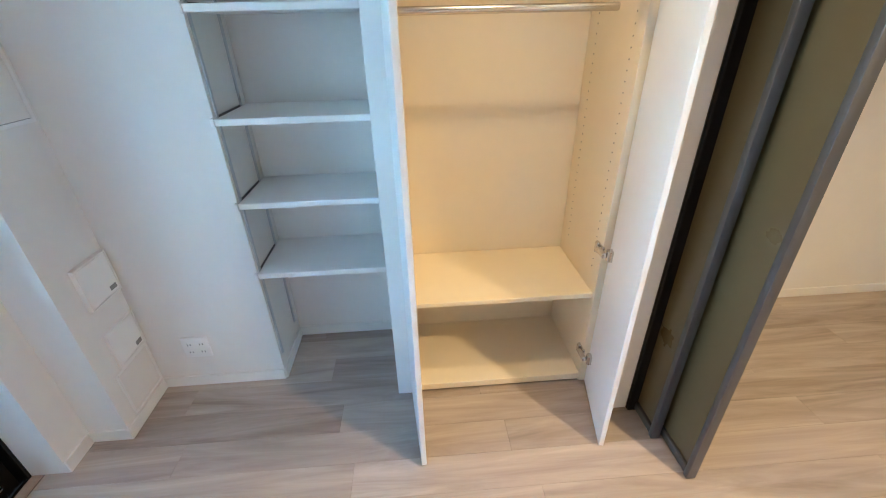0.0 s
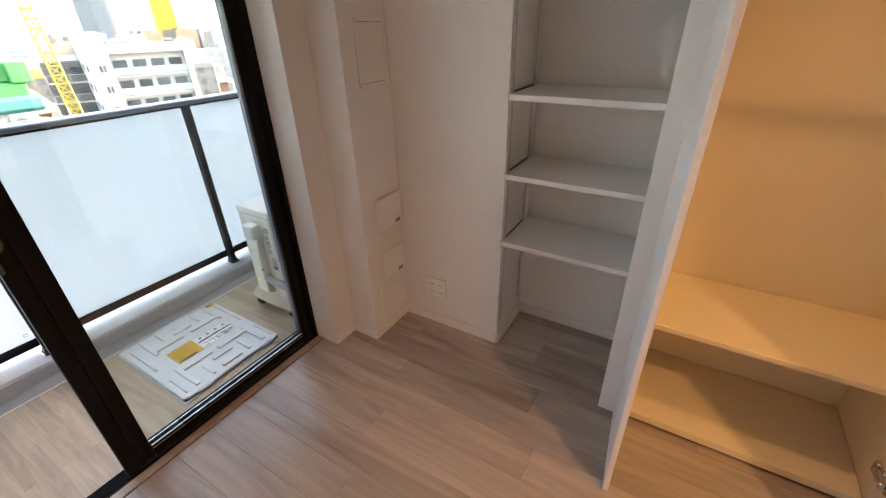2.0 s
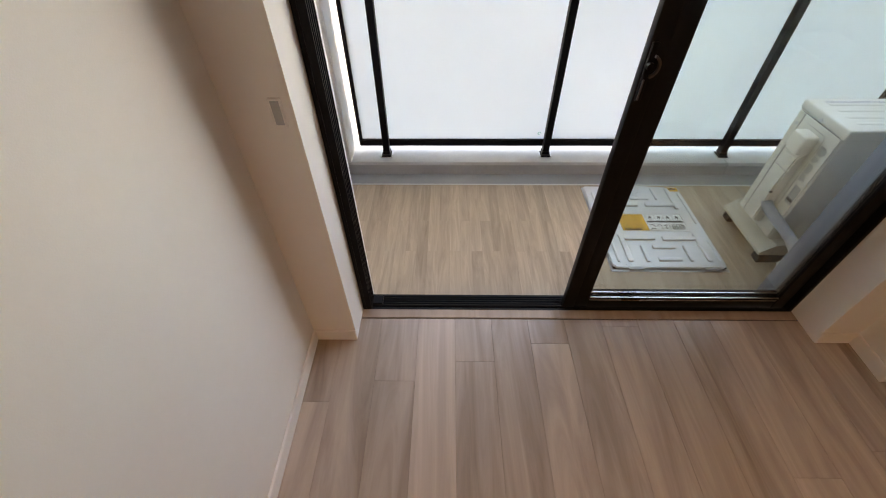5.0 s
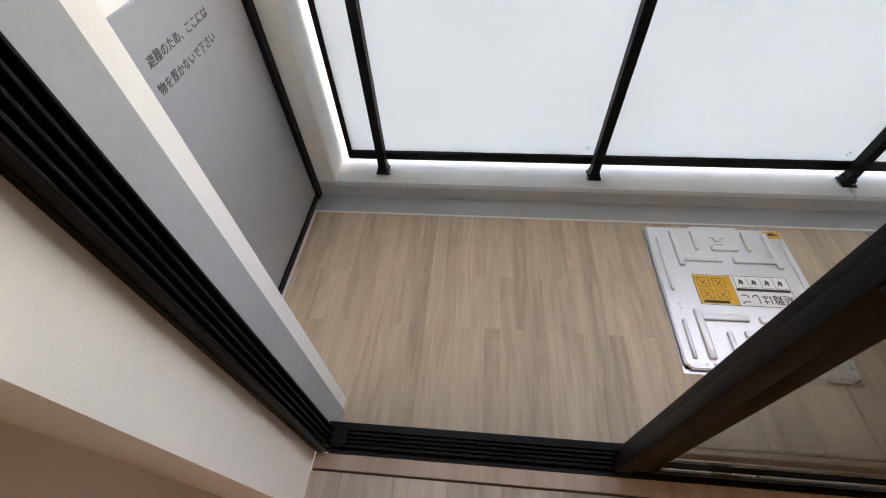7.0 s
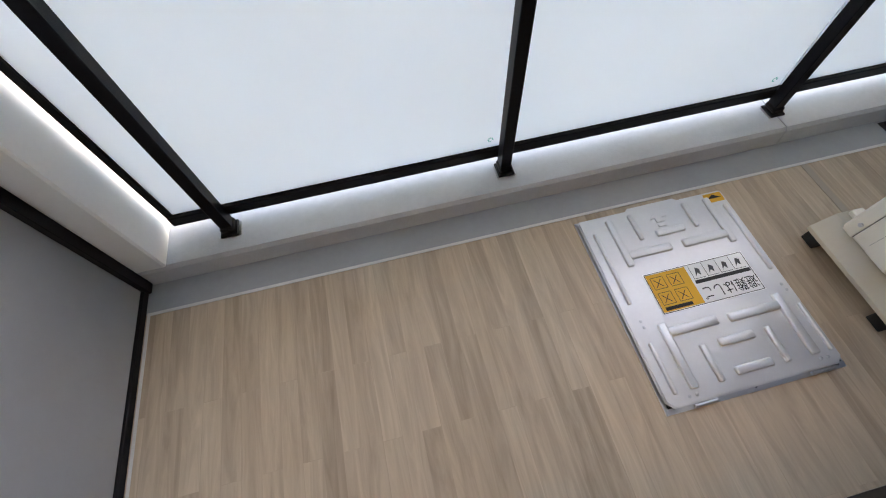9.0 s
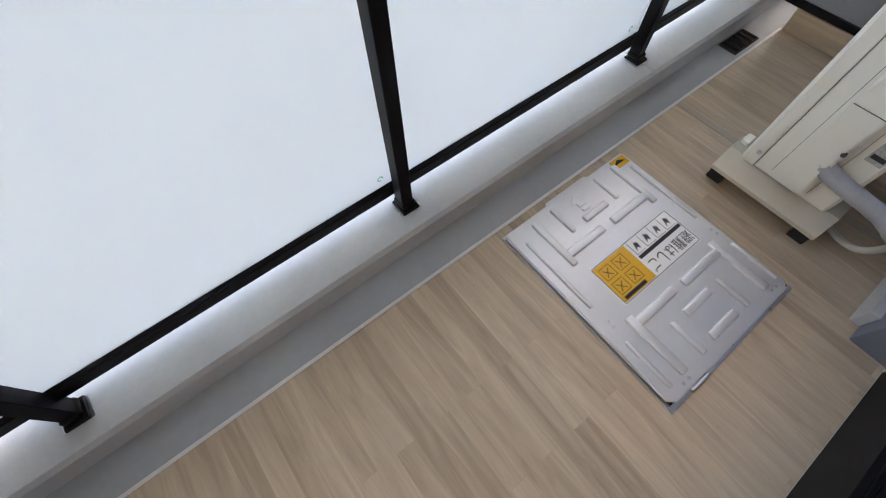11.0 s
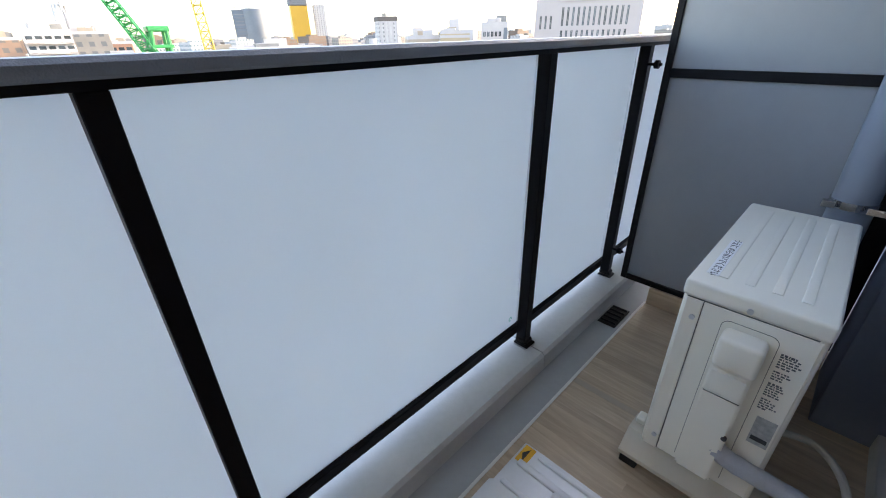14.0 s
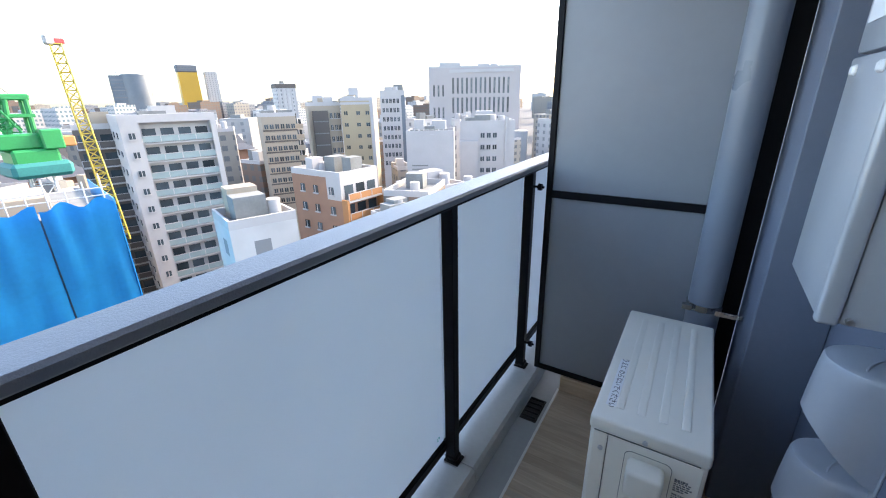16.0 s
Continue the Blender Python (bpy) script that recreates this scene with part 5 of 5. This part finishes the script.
part("core", lathe(bmesh.new(), ((6, GZ), (6, GZ + 380)), P0.x, P0.y, 16), M_WHITEB, c)
for z in (120, 200, 290, 350):
    part("deck_ring", lathe(bmesh.new(), ((16, GZ + z), (16, GZ + z + 4)), P0.x, P0.y, 24), M_LATT, c)

# white and brown flats on the far bank side
for az, el, w_, m_, lab_ in ((4.6, 0.9, 16, M_WHITEB, "white balcony-fronted apartment block"), (7.9, 0.7, 14, FAR[1], "cream tiled apartment slab with flat roof"), (10.2, -0.2, 9, M_ORB, "brown brick apartment block"), (1.2, 0.3, 12, FAR[3], "brown tiled apartment slab with flat roof")):
    D = 205
    t = block("apartment_building", az, D, CITY.uniform(-8, 8), lab_, w_)
    H = top_of(el, D)
    slab(t, w_ * 0.8, 12, H, m_, 3)
    if m_ in (M_WHITEB, M_ORB):
        balconies(t, -w_ * 0.38, w_ * 0.38, -6.01, [H - 3.2 - 3 * i for i in range(6)], M_WHITEB, M_WHITEB, 1.2)

# temple-like hall with a dark hipped roof
for az, dist, w_, el in ((12.8, 150, 26, -4.6), (30.5, 185, 20, -3.6)):
    t = block("temple_hall", az, dist, 10, "low hall with a big dark hipped tile roof", w_)
    H = top_of(el, dist)
    part("wall", box(-w_ * 0.4, w_ * 0.4, -7, 7, 0, H - 5), M_ORB, t, smooth=False)
    b = bmesh.new()
    lo = [b.verts.new(p) for p in ((-w_ / 2, -9, H - 5), (w_ / 2, -9, H - 5), (w_ / 2, 9, H - 5), (-w_ / 2, 9, H - 5))]
    mi = [b.verts.new(p) for p in ((-w_ * 0.36, -4, H - 3), (w_ * 0.36, -4, H - 3), (w_ * 0.36, 4, H - 3), (-w_ * 0.36, 4, H - 3))]
    hi = [b.verts.new(p) for p in ((-w_ * 0.3, -0.2, H), (w_ * 0.3, -0.2, H), (w_ * 0.3, 0.2, H), (-w_ * 0.3, 0.2, H))]
    for r0, r1 in ((lo, mi), (mi, hi)):
        for k in range(4):
            b.faces.new((r0[k], r0[(k + 1) % 4], r1[(k + 1) % 4], r1[k]))
    b.faces.new(hi)
    b.faces.new(lo[::-1])
    part("roof", b, M_ROOFD, t, smooth=False)

# ordinary blocks, ring by ring
RINGS = ((38, 60, 28, -17, -13.5, 5, 9), (60, 95, 52, -13, -10.2, 5, 10), (95, 140, 70, -9.2, -6.0, 6, 12), (140, 230, 80, -5.4, -2.6, 7, 15), (230, 420, 100, -2.6, -0.7, 9, 20), (420, 900, 170, -1.1, 0.2, 12, 30), (900, 1900, 190, -0.5, 0.55, 18, 50))
far = [bmesh.new() for _ in FAR]
for r0, r1, count, e0, e1, w0, w1 in RINGS:
    for i in range(count):
        az = -78 + 160 * (i + CITY.random()) / count
        dist = CITY.uniform(r0, r1)
        if 68 < az < 70.6:
            continue
        if dist < 88 and (17 < az < 31 or (35 < az < 51 and dist < 68)):
            continue
        w_, d_ = CITY.uniform(w0, w1), CITY.uniform(w0, w1)
        p = place(az, dist)
        if p.y < 30 or any((p - q).length < r + w_ * 0.62 for q, r in TAKEN):
            continue
        if dist > 420:
            H, b = top_of(CITY.uniform(e0, e1), dist), CITY.choice(far)
            for hx, hy, h0, h1 in ((w_ / 2, d_ / 2, 0, H), (w_ * 0.2, d_ * 0.2, H, H + w_ * 0.08)):
                bx(b, p.x - hx, p.x + hx, p.y - hy, p.y + hy, GZ + h0, GZ + h1)
            continue
        t = block("city_building", az, dist, CITY.choice((0, 12, -20, 35, 40)) + CITY.uniform(-4, 4), "low city building with flat roof in hazy daylight" if dist < 420 else "distant city block on the hazy skyline", w_, "city blocks")
        H = top_of(CITY.uniform(e0, e1), dist)
        wall = CITY.choice(FAR + [FAR[0], FAR[4], FAR[1]])
        if dist < 230:
            slab(t, w_, d_, H, wall, CITY.randint(2, 5))
            if dist < 95 and CITY.random() < 0.5:
                balconies(t, -w_ * 0.42, w_ * 0.42, -d_ / 2, [H - 3 - 3 * k for k in range(3)], M_WHITEB, CITY.choice((M_WHITEB, M_RGLASS, M_BEIGEB)), 1.0)
        else:
            part("wall", box(-w_ / 2, w_ / 2, -d_ / 2, d_ / 2, 0, H), wall, t, smooth=False)
            part("roof_house", box(-w_ * 0.2, w_ * 0.15, -d_ * 0.2, d_ * 0.2, H, H + w_ * 0.12), M_ROOF, t, smooth=False)
for b, m_ in zip(far, FAR):
    solo("distant_buildings", b, m_, "distant city blocks on the hazy skyline", "buildings", kind="stuff", origin=(0, 0, 0), smooth=False)
# ---- floor planks ----
fl = structure("floor", box(LX, 0.352, BACK, 0.0875, -0.05, -0.012), M_THRESH, "greige wood-effect plank floor", "floor")
PW, PL = 0.1372, 1.24
plank_meshes = {}


def plank(x0, x1, y0, y1):
    key = (round(x1 - x0, 4), round(y1 - y0, 4))
    if key not in plank_meshes:
        plank_meshes[key] = mesh_of("plank", box(-key[0] / 2 + 0.0003, key[0] / 2 - 0.0003, -key[1] / 2 + 0.0003, key[1] / 2 - 0.0003, -0.012, 0.0, 0.0005), M_FLOOR, smooth=False)
    ob = new("plank", plank_meshes[key])
    ob.location = ((x0 + x1) / 2, (y0 + y1) / 2, 0)
    ob.parent = fl


col = 0
xa = -1.411 - 6 * PW
while xa < 0.352:
    a, c = max(xa, LX), min(xa + PW, 0.352)
    ys = BACK - (col * 0.47 % 1) * PL
    while ys < 0.0875:
        lo, hi = max(ys, BACK), min(ys + PL, 0.0875)
        if hi - lo > 0.01:
            plank(a, c, lo, hi)
        ys += PL
    xa += PW
    col += 1
